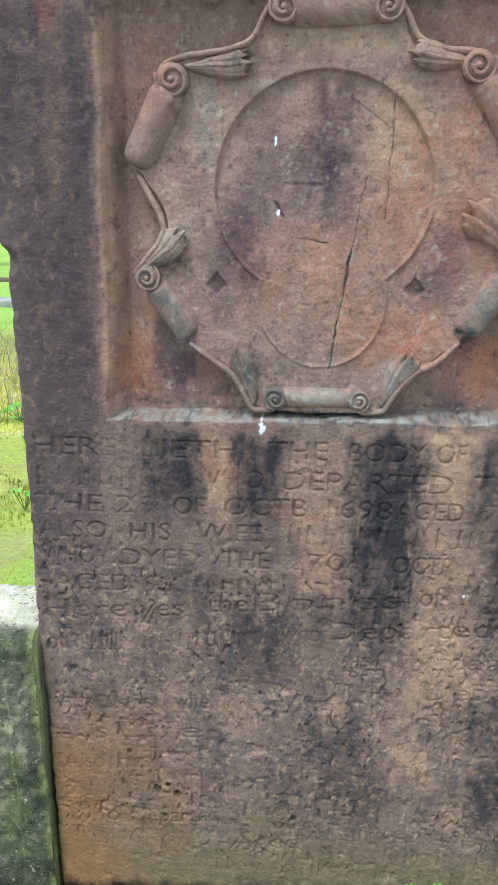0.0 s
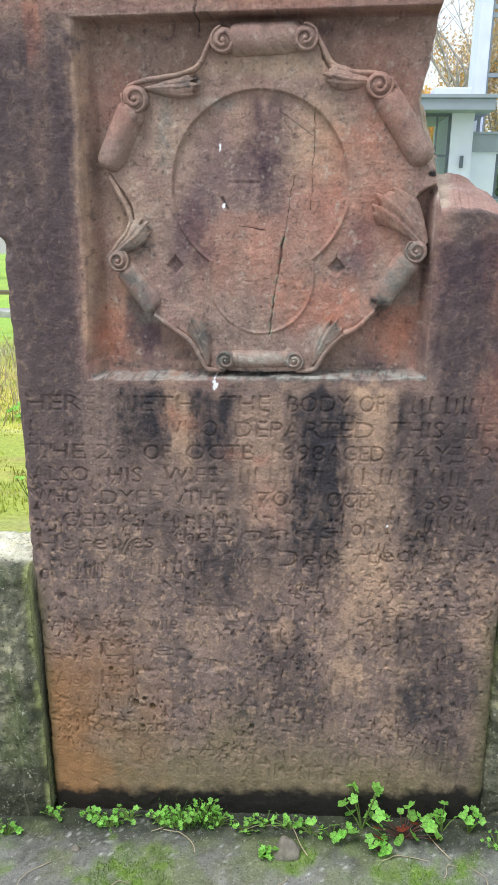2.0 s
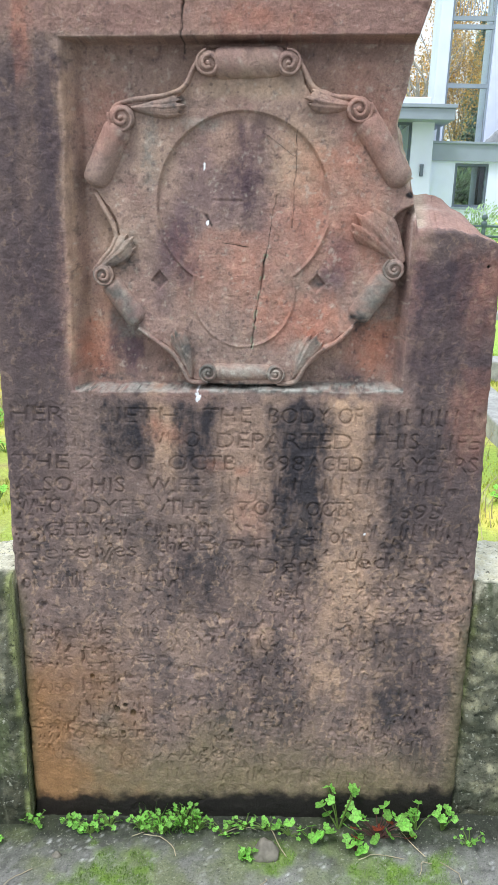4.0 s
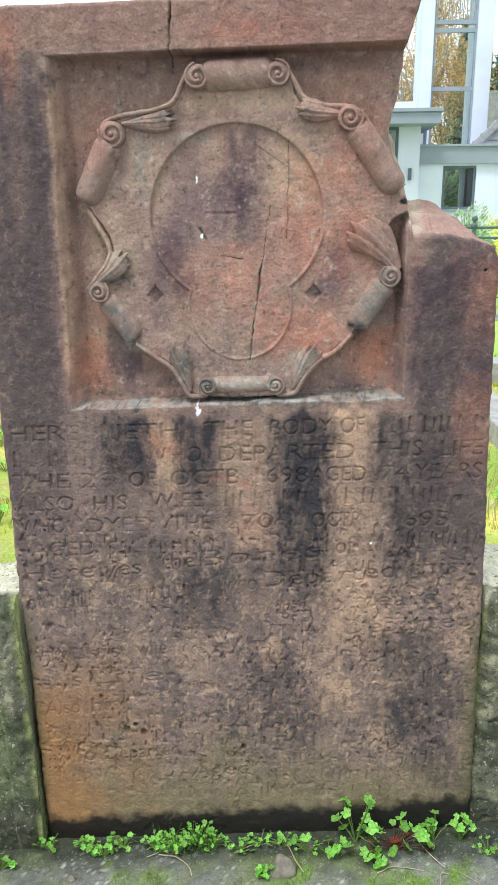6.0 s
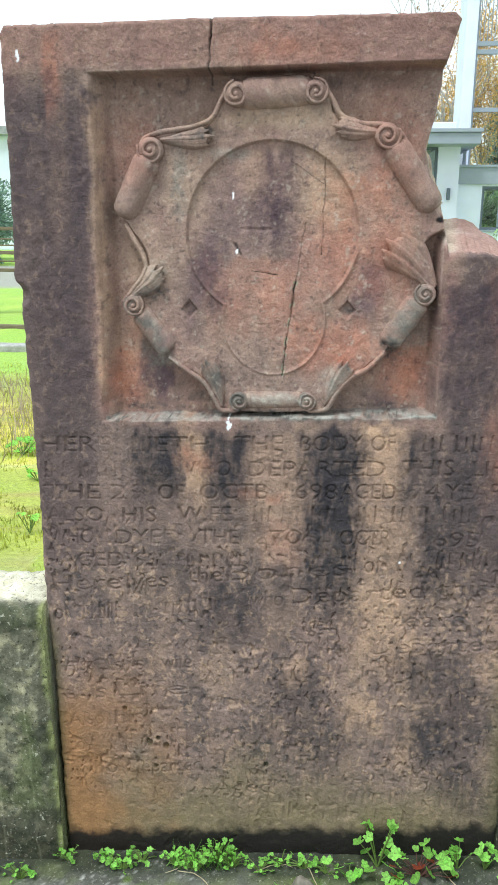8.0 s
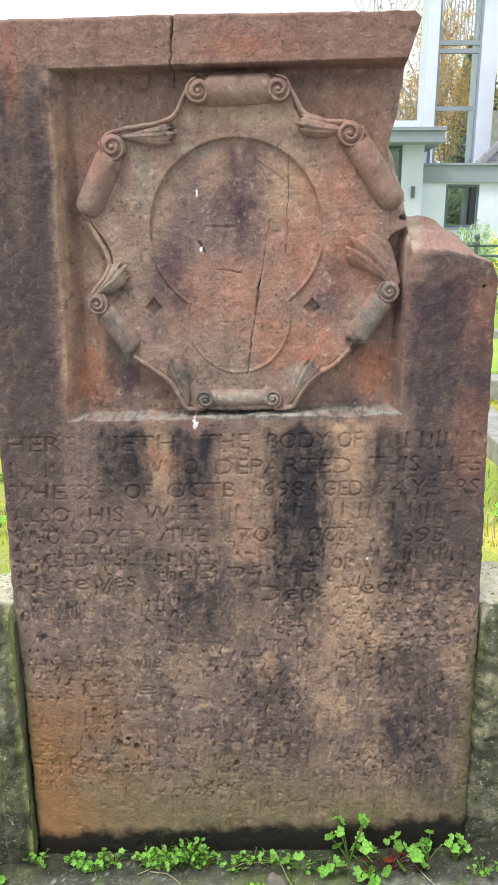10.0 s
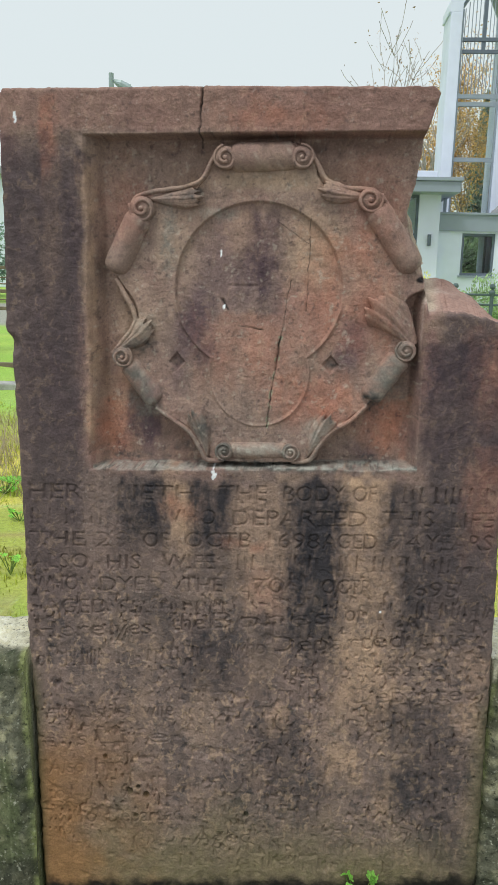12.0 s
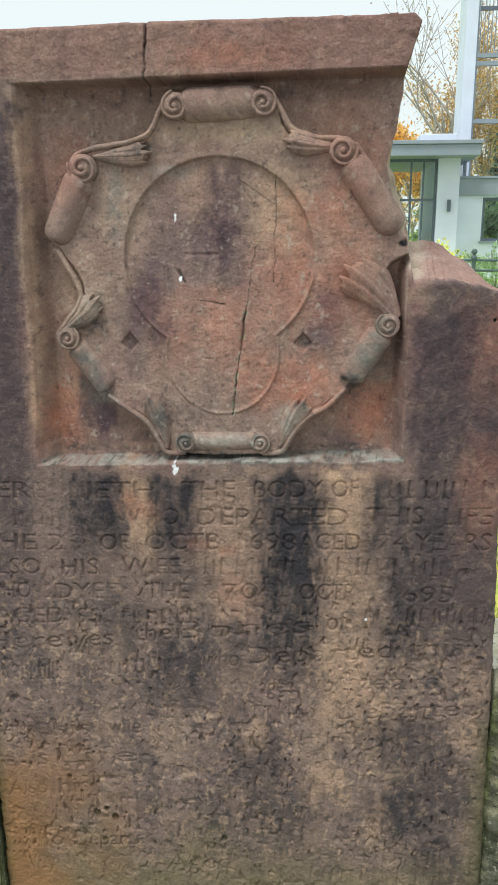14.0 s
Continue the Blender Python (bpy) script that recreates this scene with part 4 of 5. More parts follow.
def ground_colour(x, y, z):
    n = len(x)
    front = smooth01((0.16 - y) / 0.02)
    close = smooth01((1.05 - np.abs(x)) / 0.1) * smooth01((y + 0.85) / 0.1)
    c = np.tile(np.array((0.215, 0.215, 0.195)), (n, 1))
    c = blend(c, (0.33, 0.325, 0.31), smooth01(fbm(x, y, 0.05, 71, 5) * 1.6) * 0.5 * close)
    c = blend(c, (0.075, 0.075, 0.070), smooth01(fbm(x, y, 0.02, 73, 5) * 2 - 0.3) * 0.5 * close)
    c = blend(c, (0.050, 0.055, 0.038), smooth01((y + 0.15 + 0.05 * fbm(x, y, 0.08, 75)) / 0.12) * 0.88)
    c = blend(c, (0.62, 0.62, 0.60), smooth01(fbm(x, y, 0.006, 74, 2) * 3 - 1.5) * 0.85 * close)
    c = blend(c, (0.16, 0.19, 0.07), smooth01(fbm(x, y, 0.09, 76, 5) * 2 + 0.1) * 0.6 * close)
    moss = np.zeros(n)
    for cx, cy, a, b in ((-0.20, -0.16, 0.13, 0.09), (0.33, -0.17, 0.17, 0.10), (0.10, -0.10, 0.05, 0.05), (0.46, -0.30, 0.12, 0.12), (-0.5, -0.2, 0.08, 0.1)):
        moss = np.maximum(moss, smooth01(1.15 - np.hypot((x - cx) / a, (y - cy) / b) + 0.6 * fbm(x, y, 0.03, 77, 4)))
    c = blend(c, (0.17, 0.27, 0.05), moss * (0.5 + 0.5 * smooth01(fbm(x, y, 0.02, 79, 3) * 2 + 0.4)))
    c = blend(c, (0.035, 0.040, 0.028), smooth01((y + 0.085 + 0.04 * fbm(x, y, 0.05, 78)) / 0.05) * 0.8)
    g = np.tile(np.array((0.36, 0.40, 0.08)), (n, 1))
    g = blend(g, (0.72, 0.62, 0.14), smooth01(fbm(x, y, 0.35, 81, 5) * 2 + 0.1) * 0.85)
    g = blend(g, (0.36, 0.27, 0.12), smooth01(fbm(x, y, 0.10, 82, 5) * 2.2 - 0.3) * 0.75)
    g = blend(g, (0.55, 0.54, 0.50), smooth01(fbm(x, y, 0.06, 84, 3) * 3 - 1.6) * 0.7)
    g = blend(g, (0.26, 0.42, 0.07), smooth01(fbm(x, y, 0.9, 83, 4) * 2) * 0.6)
    g = blend(g, (0.28, 0.52, 0.08), smooth01((y - 4.5) / 0.6) * 0.7)
    path = smooth01((y - 13.0) / 0.3) * smooth01((20.0 - y) / 0.3)
    g = blend(g, (0.32, 0.31, 0.30), path * 0.9)
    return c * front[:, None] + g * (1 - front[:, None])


def grid_sheet(xs, ys):
    X, Y = np.meshgrid(xs, ys)
    Zg = ground_z(X, Y) + 0.0018 * fbm(X, Y, 0.02, 85, 4) * (np.abs(Y + 0.3) < 1.2) + 0.02 * fbm(X, Y, 0.4, 86, 3) * smooth01((Y - 0.4) / 0.3)
    nx, ny = len(xs), len(ys)
    idx = np.arange(nx * ny).reshape(ny, nx)
    q = np.stack((idx[:-1, :-1].ravel(), idx[:-1, 1:].ravel(), idx[1:, 1:].ravel(), idx[1:, :-1].ravel()), 1)
    return mesh_np("ground", np.stack((X.ravel(), Y.ravel(), Zg.ravel()), 1), q)


def spread(*pieces):
    return np.concatenate([np.arange(a, b, s) for a, b, s in pieces])


gx = spread((-1500, -100, 200), (-100, -12, 8), (-12, -1, 0.25), (-1, 1.2, 0.006), (1.2, 12, 0.25), (12, 100, 8), (100, 1600, 200))
gy = spread((-1500, -100, 200), (-100, -8, 8), (-8, -0.8, 0.2), (-0.8, 0.2, 0.006), (0.2, 4, 0.06), (4, 30, 0.4), (30, 100, 8), (100, 1600, 200))
ground_me = grid_sheet(gx, gy)
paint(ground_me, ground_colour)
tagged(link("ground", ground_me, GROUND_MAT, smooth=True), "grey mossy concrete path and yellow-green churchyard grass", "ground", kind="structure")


# ---- low boundary walls on both sides of the gravestone ----
def wall_colour(x, y, z):
    n = len(x)
    c = np.tile(np.array((0.115, 0.118, 0.098)), (n, 1))
    c = blend(c, (0.27, 0.265, 0.20), smooth01(fbm(x + y, z, 0.022, 101, 5) * 2 + 0.1) * 0.8)
    c = blend(c, (0.035, 0.042, 0.032), smooth01(fbm(x + y, z, 0.06, 103, 4) * 2 + 0.1) * 0.75)
    c = blend(c, (0.10, 0.125, 0.06), smooth01(fbm(x, z, (0.05, 0.12), 105, 4) * 2 - 0.2) * 0.5)
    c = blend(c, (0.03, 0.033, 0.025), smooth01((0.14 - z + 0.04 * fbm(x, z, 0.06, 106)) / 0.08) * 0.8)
    # upper face painted much paler, for the skylight falling on it
    top = smooth01((z - 0.522 - 0.01 * vnoise(x, y, 0.02, 108)) / 0.012) * smooth01((y - 0.0) / 0.03)
    c = blend(c, (0.62, 0.61, 0.56), top * (0.8 + 0.3 * fbm(x, y, 0.03, 107)))
    front_y = np.where(x < 0, -0.030, 0.010)
    crust = smooth01((0.036 + 0.02 * fbm(x, y, 0.02, 109, 3) - (y - front_y)) / 0.014) * smooth01((z - 0.50) / 0.02)
    c = blend(c, (0.045, 0.055, 0.035), crust * (0.75 + 0.5 * fbm(x, y, 0.015, 110)))
    c = c * np.array((1.32, 1.28, 1.08))
    slant = np.clip(0.55 - z, 0, 0.55) / 0.55
    # yellow-green rim at the inner ends, painted bright as if catching light
    edge = np.minimum(np.abs(x + 0.417 - 0.018 * slant), np.abs(x - 0.447 + 0.012 * slant))
    c = blend(c, (0.30, 0.33, 0.13), smooth01((0.012 - edge) / 0.009) * 0.75 * (1 - top) * smooth01(0.7 + fbm(x, z, 0.03, 113)))
    return np.clip(c, 0.01, 0.9)


def low_wall(name, xa, xb, top, front, depth, inner):
    """A block wall with a rough front and a rounded top, painted pale as skylit; inner: which end meets the gravestone.
    """
    prof = []
    z0 = -0.15
    r = 0.022
    for t in np.linspace(0, 1, 190):
        prof.append((0.0, z0 + t * (top - r - z0)))
    for a in np.linspace(0.1, 1, 7) * math.pi / 2:
        prof.append((r - r * math.cos(a), top - r + r * math.sin(a)))
    for t in np.linspace(0.08, 1, 26):
        prof.append((r + t * (depth - 2 * r), top + 0.004 * t))
    for t in np.linspace(0, 1, 12):
        prof.append((depth, top - t * (top - z0)))
    prof = np.array(prof)
    near = (xb - 0.25, xb) if inner > 0 else (xa, xa + 0.25)
    xs = np.unique(np.concatenate((np.arange(xa, xb, 0.02), np.arange(near[0], near[1], 0.003), [xb])))
    U, V = np.meshgrid(xs, np.arange(len(prof)))
    Y, Zw = front + prof[V, 0], prof[V, 1]
    rough = 0.007 * fbm(U, Zw + Y, 0.05, 111, 4) + 0.003 * fbm(U, Zw + Y, 0.014, 112, 3)
    facing = smooth01((0.05 - (Y - front)) / 0.05)
    Y = Y + rough * facing
    Zw = Zw + rough * (1 - facing) * (Zw > 0.4)
    # the end beside the stone is rounded off and leans a little
    e = (xb - U) if inner > 0 else (U - xa)
    Y = Y + 0.012 * smooth01((0.02 - e) / 0.02)
    lean = (0.018 if inner > 0 else 0.012) * (0.55 - np.clip(Zw, 0, 0.55)) / 0.55 * smooth01((0.12 - e) / 0.12)
    U = U + lean * (1 if inner > 0 else -1)
    n, m = len(prof), len(xs)
    idx = np.arange(n * m).reshape(n, m)
    q = np.stack((idx[:-1, :-1].ravel(), idx[:-1, 1:].ravel(), idx[1:, 1:].ravel(), idx[1:, :-1].ravel()), 1)
    verts = np.stack((U.ravel(), Y.ravel(), Zw.ravel()), 1)
    # close both ends with fans from a middle point
    caps = []
    for col, flip in ((0, False), (m - 1, True)):
        mid = verts[idx[:, col]].mean(0)
        verts = np.concatenate((verts, mid[None]))
        c = len(verts) - 1
        ring = np.append(idx[:, col], idx[0, col])
        f = np.stack((ring[:-1], ring[1:], np.full(n, c), np.full(n, c)), 1)
        caps.append(f)
    me = mesh_np(name, verts, q)
    tri = np.concatenate(caps)[:, :3]
    me2 = bmesh.new()
    me2.from_mesh(me)
    me2.verts.ensure_lookup_table()
    for a, b, c in tri:
        if a != b:
            me2.faces.new((me2.verts[a], me2.verts[b], me2.verts[c]))
    bmesh.ops.recalc_face_normals(me2, faces=me2.faces)
    me2.to_mesh(me)
    me2.free()
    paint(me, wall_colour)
    return tagged(link(name, me, WALLSTONE, smooth=True), "low mossy stone wall with its skylit top painted pale", "wall", kind="structure")


low_wall("wall_west", -3.2, -0.417, 0.545, -0.030, 0.175, 1)
low_wall("wall_east", 0.447, 3.4, 0.568, 0.010, 0.215, -1)


# ---- church behind the churchyard ----
CY = 22.0


def box_part(name, x0, x1, y0, y1, z0, z1, mat, parent, bevel=0.0, label=""):
    return part(name, box_bm(x0, x1, y0, y1, z0, z1, bevel), mat, parent, label)


def window_unit(parent, name, x0, x1, z0, z1, y, mullions=(), bars=()):
    w = new(name)
    w.parent = parent
    f = 0.07
    for nm, a, b, c, d in (("frame", x0, x1, z0, z0 + f), ("frame", x0, x1, z1 - f, z1), ("frame", x0, x0 + f, z0 + f, z1 - f), ("frame", x1 - f, x1, z0 + f, z1 - f)):
        box_part(nm, a, b, y - 0.03, y + 0.05, c, d, DARK_FRAME, w)
    for m in mullions:
        box_part("mullion", m - 0.025, m + 0.025, y - 0.02, y + 0.04, z0 + f, z1 - f, DARK_FRAME, w)
    for m in bars:
        box_part("transom", x0 + f, x1 - f, y - 0.025, y + 0.045, m - 0.03, m + 0.03, DARK_FRAME, w)
    box_part("pane", x0 + f, x1 - f, y, y + 0.012, z0 + f, z1 - f, GLASS, w)
    return w


def prism(name, pts, y0, y1, mat, parent):
    bm = bmesh.new()
    a = [bm.verts.new((x, y0, z)) for x, z in pts]
    b = [bm.verts.new((x, y1, z)) for x, z in pts]
    bm.faces.new(a)
    bm.faces.new(b[::-1])
    for i in range(len(pts)):
        j = (i + 1) % len(pts)
        bm.faces.new((a[j], a[i], b[i], b[j]))
    bmesh.ops.recalc_face_normals(bm, faces=bm.faces)
    return part(name, bm, mat, parent)


def build_church():
    ch = thing("church", "modern white rendered church with grey fascia, glazed entrance and open tower", "church")
    # single-storey front, in pieces round the window
    x0, x1, wz0, wz1, wx0, wx1 = 3.22, 7.9, 0.99, 2.12, 3.93, 4.82
    for a, b, c, d in ((x0, wx0, 0, 2.17), (wx1, x1, 0, 2.17), (wx0, wx1, 0, wz0), (wx0, wx1, wz1, 2.17)):
        box_part("wall", a, b, CY, CY + 0.35, c, d, RENDER_WHITE, ch)
    box_part("wall", x0, x1, CY + 4.4, CY + 4.7, 0, 0.7, RENDER_WHITE, ch)
    box_part("wall", x1 - 0.3, x1, CY + 0.35, CY + 4.4, 0, 2.17, RENDER_WHITE, ch)
    box_part("room_floor", x0, x1, CY + 0.35, CY + 4.4, 0.02, 0.05, GREY_METAL, ch)
    box_part("fascia", x0 - 0.03, x1 + 0.1, CY - 0.12, CY + 4.8, 2.17, 2.60, GREY_METAL, ch)
    box_part("coping", x0 - 0.06, x1 + 0.14, CY - 0.18, CY + 4.86, 2.60, 2.66, GREY_METAL, ch, 0.01)
    window_unit(ch, "window", wx0, wx1, wz0, wz1, CY + 0.08, (), ())
    box_part("sill", wx0 - 0.05, wx1 + 0.05, CY - 0.06, CY + 0.08, wz0 - 0.06, wz0, GREY_METAL, ch)
    # entrance with canopy
    box_part("wall", 2.66, 3.22, CY - 0.5, CY + 4.4, 0, 3.08, RENDER_WHITE, ch)
    box_part("wall", -2.0, -1.6, CY - 0.5, CY + 4.4, 0, 3.08, RENDER_WHITE, ch)
    box_part("canopy", -2.2, 3.60, CY - 1.3, CY + 4.5, 3.08, 3.36, GREY_METAL, ch, 0.02)
    box_part("canopy_edge", -2.25, 3.64, CY - 1.36, CY + 4.5, 3.36, 3.45, GREY_METAL, ch, 0.01)
    box_part("roof_light", 2.2, 3.15, CY, CY + 2.5, 3.45, 3.74, RENDER_WHITE, ch, 0.02)
    window_unit(ch, "glazed_door", -1.6, 2.66, 0.05, 3.08, CY - 0.35, (-0.6, 0.4, 1.3, 1.98, 2.3), (2.05,))
    box_part("wall_light", 2.93, 3.02, CY - 0.58, CY - 0.5, 1.75, 2.05, DARK_FRAME, ch, 0.01)
    box_part("column", 3.45, 3.53, CY + 0.6, CY + 0.7, 2.66, 3.08, GREY_METAL, ch)
    # pitched nave with slates and a buff brick gable beyond
    prism("roof", [(4.95, 2.68), (8.6, 6.33), (12.2, 2.73), (12.2, 2.5), (8.6, 6.1), (4.95, 2.45)], CY + 1.8, CY + 2.3, SLATE, ch)
    prism("gable", [(5.2, 0), (11.9, 0), (11.9, 2.72), (8.6, 6.05), (5.2, 2.66)], CY + 1.95, CY + 2.3, SLATE, ch)
    for i in range(16):
        z = 2.66 + i * 0.21
        a = 5.0 + (z - 2.62)
        box_part("slate_course", a, 17.2 - a, CY + 1.88 + 0.004 * i, CY + 1.95, z, z + 0.195, SLATE, ch)
    prism("bargeboard", [(5.70, 3.52), (5.78, 3.50), (6.09, 5.42), (6.00, 5.46)], CY + 1.75, CY + 1.87, DARK_FRAME, ch)
    prism("gable_wall", [(5.80, 3.60), (6.7, 4.5), (6.7, 5.4), (6.09, 5.4)], CY + 1.78, CY + 1.86, BUFF_BRICK, ch)
    box_part("wall", 5.50, 5.56, CY - 0.25, CY + 0.02, 0, 2.12, RENDER_WHITE, ch)
    box_part("wall_light", 5.58, 5.80, CY - 0.35, CY - 0.25, 1.80, 2.10, DARK_FRAME, ch, 0.01)
    box_part("room_floor", -1.6, 2.66, CY - 0.3, CY + 4.1, 0.01, 0.04, GREY_METAL, ch)
    box_part("wall", 7.9, 14, CY + 0.2, CY + 1.9, 0, 3.4, BUFF_BRICK, ch)
    part("downpipe", tube_bm([(7.86, CY - 0.06, 0), (7.86, CY - 0.06, 2.4), (7.7, CY - 0.1, 2.5)], 0.05, 8), DARK_FRAME, ch)
    # bell tower: two white fins with glazing between
    ty = 25.0
    L0, L1, R0, R1 = 3.60, 3.94, 5.19, 5.65
    box_part("tower_fin", L0, L1, ty, ty + 1.5, 0, 8.5, RENDER_WHITE, ch, 0.02)
    box_part("tower_fin", R0, R1, ty, ty + 1.5, 0, 8.5, RENDER_WHITE, ch, 0.02)
    # gabled head: the fins lean together over a pointed opening
    mid = (L0 + R1) / 2
    for s, e0, e1 in ((-1, L0, L1), (1, R1, R0)):
        o = e0 + s * 0.05
        prism("tower_head", [(o, 8.5), (o, 8.75), (mid, 11.4), (mid, 9.95), (e1, 8.72), (e1, 8.5)], ty, ty + 1.5, RENDER_WHITE, ch)
        prism("tower_soffit", [(e1, 8.60), (e1, 8.715), (mid, 9.94), (mid, 9.70)], ty + 0.3, ty + 1.2, GREY_METAL, ch)
    for z in (7.45, 7.78):
        box_part("tower_bar", L1, R0, ty + 0.1, ty + 0.2, z - 0.05, z + 0.05, DARK_FRAME, ch)
    for z in (4.40, 5.98, 6.20):
        box_part("tower_bar", L1, R0, ty + 0.08, ty + 0.2, z - 0.06, z + 0.06, GREY_METAL, ch)
    for x in (L1 + 0.03, R0 - 0.03):
        box_part("tower_bar", x - 0.03, x + 0.03, ty + 0.09, ty + 0.19, 0, 8.6, GREY_METAL, ch)
    box_part("tower_bar", mid - 0.05, mid + 0.05, ty + 0.12, ty + 0.2, 7.4, 10.1, DARK_FRAME, ch)
    for i in range(11):
        x = L1 + 0.1 + i * (R0 - L1 - 0.2) / 10
        box_part("tower_rod", x - 0.011, x + 0.011, ty + 0.13, ty + 0.16, 6.2, 9.6 - 1.0 * abs(x - mid) / 0.6, GREY_METAL, ch)
    box_part("pane", L1 + 0.06, R0 - 0.06, ty + 0.14, ty + 0.15, 0.2, 5.95, GLASS, ch)


build_church()


# ---- trees, shrubs ----
def leaf_cloud(name, points, size, mat, parent, seed, flat=0.0):
    """Many small leaves round the given points, as one mesh."""
    r = np.random.default_rng(seed)
    n = len(points)
    u = r.normal(size=(n, 3))
    u /= np.linalg.norm(u, axis=1)[:, None]
    w = r.normal(size=(n, 3))
    w = np.cross(u, w)
    w /= np.linalg.norm(w, axis=1)[:, None]
    s = (size * r.uniform(0.5, 1.3, n))[:, None]
    p = np.asarray(points)
    v = np.stack((p - u * s, p + w * s * 0.45, p + u * s, p - w * s * 0.45), 1).reshape(-1, 3)
    f = np.arange(n * 4).reshape(n, 4)
    return link(name, mesh_np(name, v, f), mat, parent)


def tree(label, at, height, spread_, leaves, leaf_size, leaf_mat, seed, trunk_r=0.12, depth=4):
    t = thing("tree", label, "tree", at)
    r = random.Random(seed)
    bm = bmesh.new()
    tips = []

    def grow(p, d, length, rad, level):
        pts, rads = [p], [rad]
        q = p.copy()
        for k in range(5):
            d = (d + Vector((r.uniform(-1, 1), r.uniform(-1, 1), r.uniform(-0.4, 0.8))) * 0.16).normalized()
            q = q + d * length / 5
            pts.append(q.copy())
            rads.append(max(0.009, rad * (1 - 0.13 * (k + 1))))
            if level >= depth - 2:
                tips.append(q.copy())
        tube_bm(pts, rads, 6 if level < 2 else 4, 1.0, bm)
        if level < depth:
            for k in range(4 if level else 7):
                i = r.randint(2, 5)
                side = Vector((r.uniform(-1, 1), r.uniform(-1, 1), r.uniform(0.0, 0.9))).normalized()
                grow(pts[i], (d * 0.55 + side * spread_).normalized(), length * r.uniform(0.5, 0.72), rads[i] * 0.72, level + 1)

    grow(Vector((0, 0, 0)), Vector((0, 0, 1)), height * 0.58, trunk_r, 0)
    part("trunk", bm, BARK, t)
    tips_np = np.array([tuple(v) for v in tips])
    rr = np.random.default_rng(seed)
    if leaves:
        pick = tips_np[rr.integers(0, len(tips_np), leaves)] + rr.normal(size=(leaves, 3)) * height * 0.035
        leaf_cloud("crown", pick, leaf_size, leaf_mat, t, seed)
    return t


def conifer(label, at, height, width, seed):
    t = thing("conifer", label, "tree", at)
    part("trunk", tube_bm([(0, 0, 0), (0, 0, height * 0.5), (0, 0, height)], [0.16, 0.1, 0.02], 7), BARK, t)
    r = np.random.default_rng(seed)
    n = 5200
    h = r.uniform(0.08, 1, n) ** 0.8
    a = r.uniform(0, 2 * math.pi, n)
    tier = 0.7 + 0.3 * np.abs(np.sin(h * 22 + np.sin(a * 3)))
    rad = width * (1 - h) ** 0.85 * np.sqrt(r.uniform(0.1, 1, n)) * tier
    leaf_cloud("crown", np.stack((rad * np.cos(a), rad * np.sin(a), h * height), 1), height * 0.03, CONIFER, t, seed)
    return t


def shrub(label, at, w, d, h, mat, seed, n=1800, leaf=0.05, name="shrub"):
    s = thing(name, label, "shrub", at)
    r = np.random.default_rng(seed)
    bm = bmesh.new()
    rp = random.Random(seed)
    for k in range(7):
        a, q = rp.uniform(0, 6.28), rp.uniform(0.2, 0.7)
        tube_bm([(0.05 * math.cos(a), 0.05 * math.sin(a), 0), (q * w * 0.4 * math.cos(a), q * d * 0.4 * math.sin(a), h * 0.5), (q * w * 0.7 * math.cos(a), q * d * 0.7 * math.sin(a), h * 0.85)], [0.02, 0.014, 0.006], 5, 1.0, bm)
    part("stems", bm, BARK, s)
    u = r.normal(size=(n, 3))
    u /= np.linalg.norm(u, axis=1)[:, None]
    lump = 0.75 + 0.25 * np.sin(u[:, 0] * 5 + seed) * np.sin(u[:, 1] * 6) + 0.2 * np.sin(u[:, 2] * 7 + u[:, 0] * 4)
    rad = (r.uniform(0.25, 1, n) ** 0.4) * lump
    p = np.stack((u[:, 0] * rad * w / 2, u[:, 1] * rad * d / 2, np.clip(0.5 + u[:, 2] * rad * 0.55, 0.02, None) * h), 1)
    leaf_cloud("crown", p, leaf, mat, s, seed)
    return s


tree("bare autumn tree with pale twigs and few brown leaves", (3.80, 29.8, 0), 8.8, 0.7, 420, 0.06, BROWN_LEAF, 8, 0.17, 3)
tree("golden autumn birch behind the church tower", (5.45, 31.2, 0), 7.2, 0.36, 15000, 0.055, AUTUMN, 11, 0.10, 3)
tree("golden autumn tree beside the church", (3.1, 33, 0), 5.6, 0.8, 7000, 0.10, AUTUMN, 12, 0.10, 3)
conifer("dark green conifer far behind the church", (9.0, 44, 0), 10.2, 2.2, 21)
conifer("dark green conifer behind the glazed tower", (6.9, 36, 0), 8.3, 1.3, 27)
conifer("dark green conifer far behind the church", (10.9, 46, 0), 10.0, 2.2, 22)
conifer("dark conifer with its tip against the sky", (1.15, 42, 0), 8.4, 2.0, 23)
conifer("dark conifer with its tip against the sky", (2.05, 43, 0), 8.2, 1.8, 24)
conifer("dark green conifer beside a white house", (-10.6, 22.5, 0), 3.4, 1.6, 25)
conifer("dark green conifer beside a white house", (-12.4, 23.5, 0), 3.3, 1.7, 26)

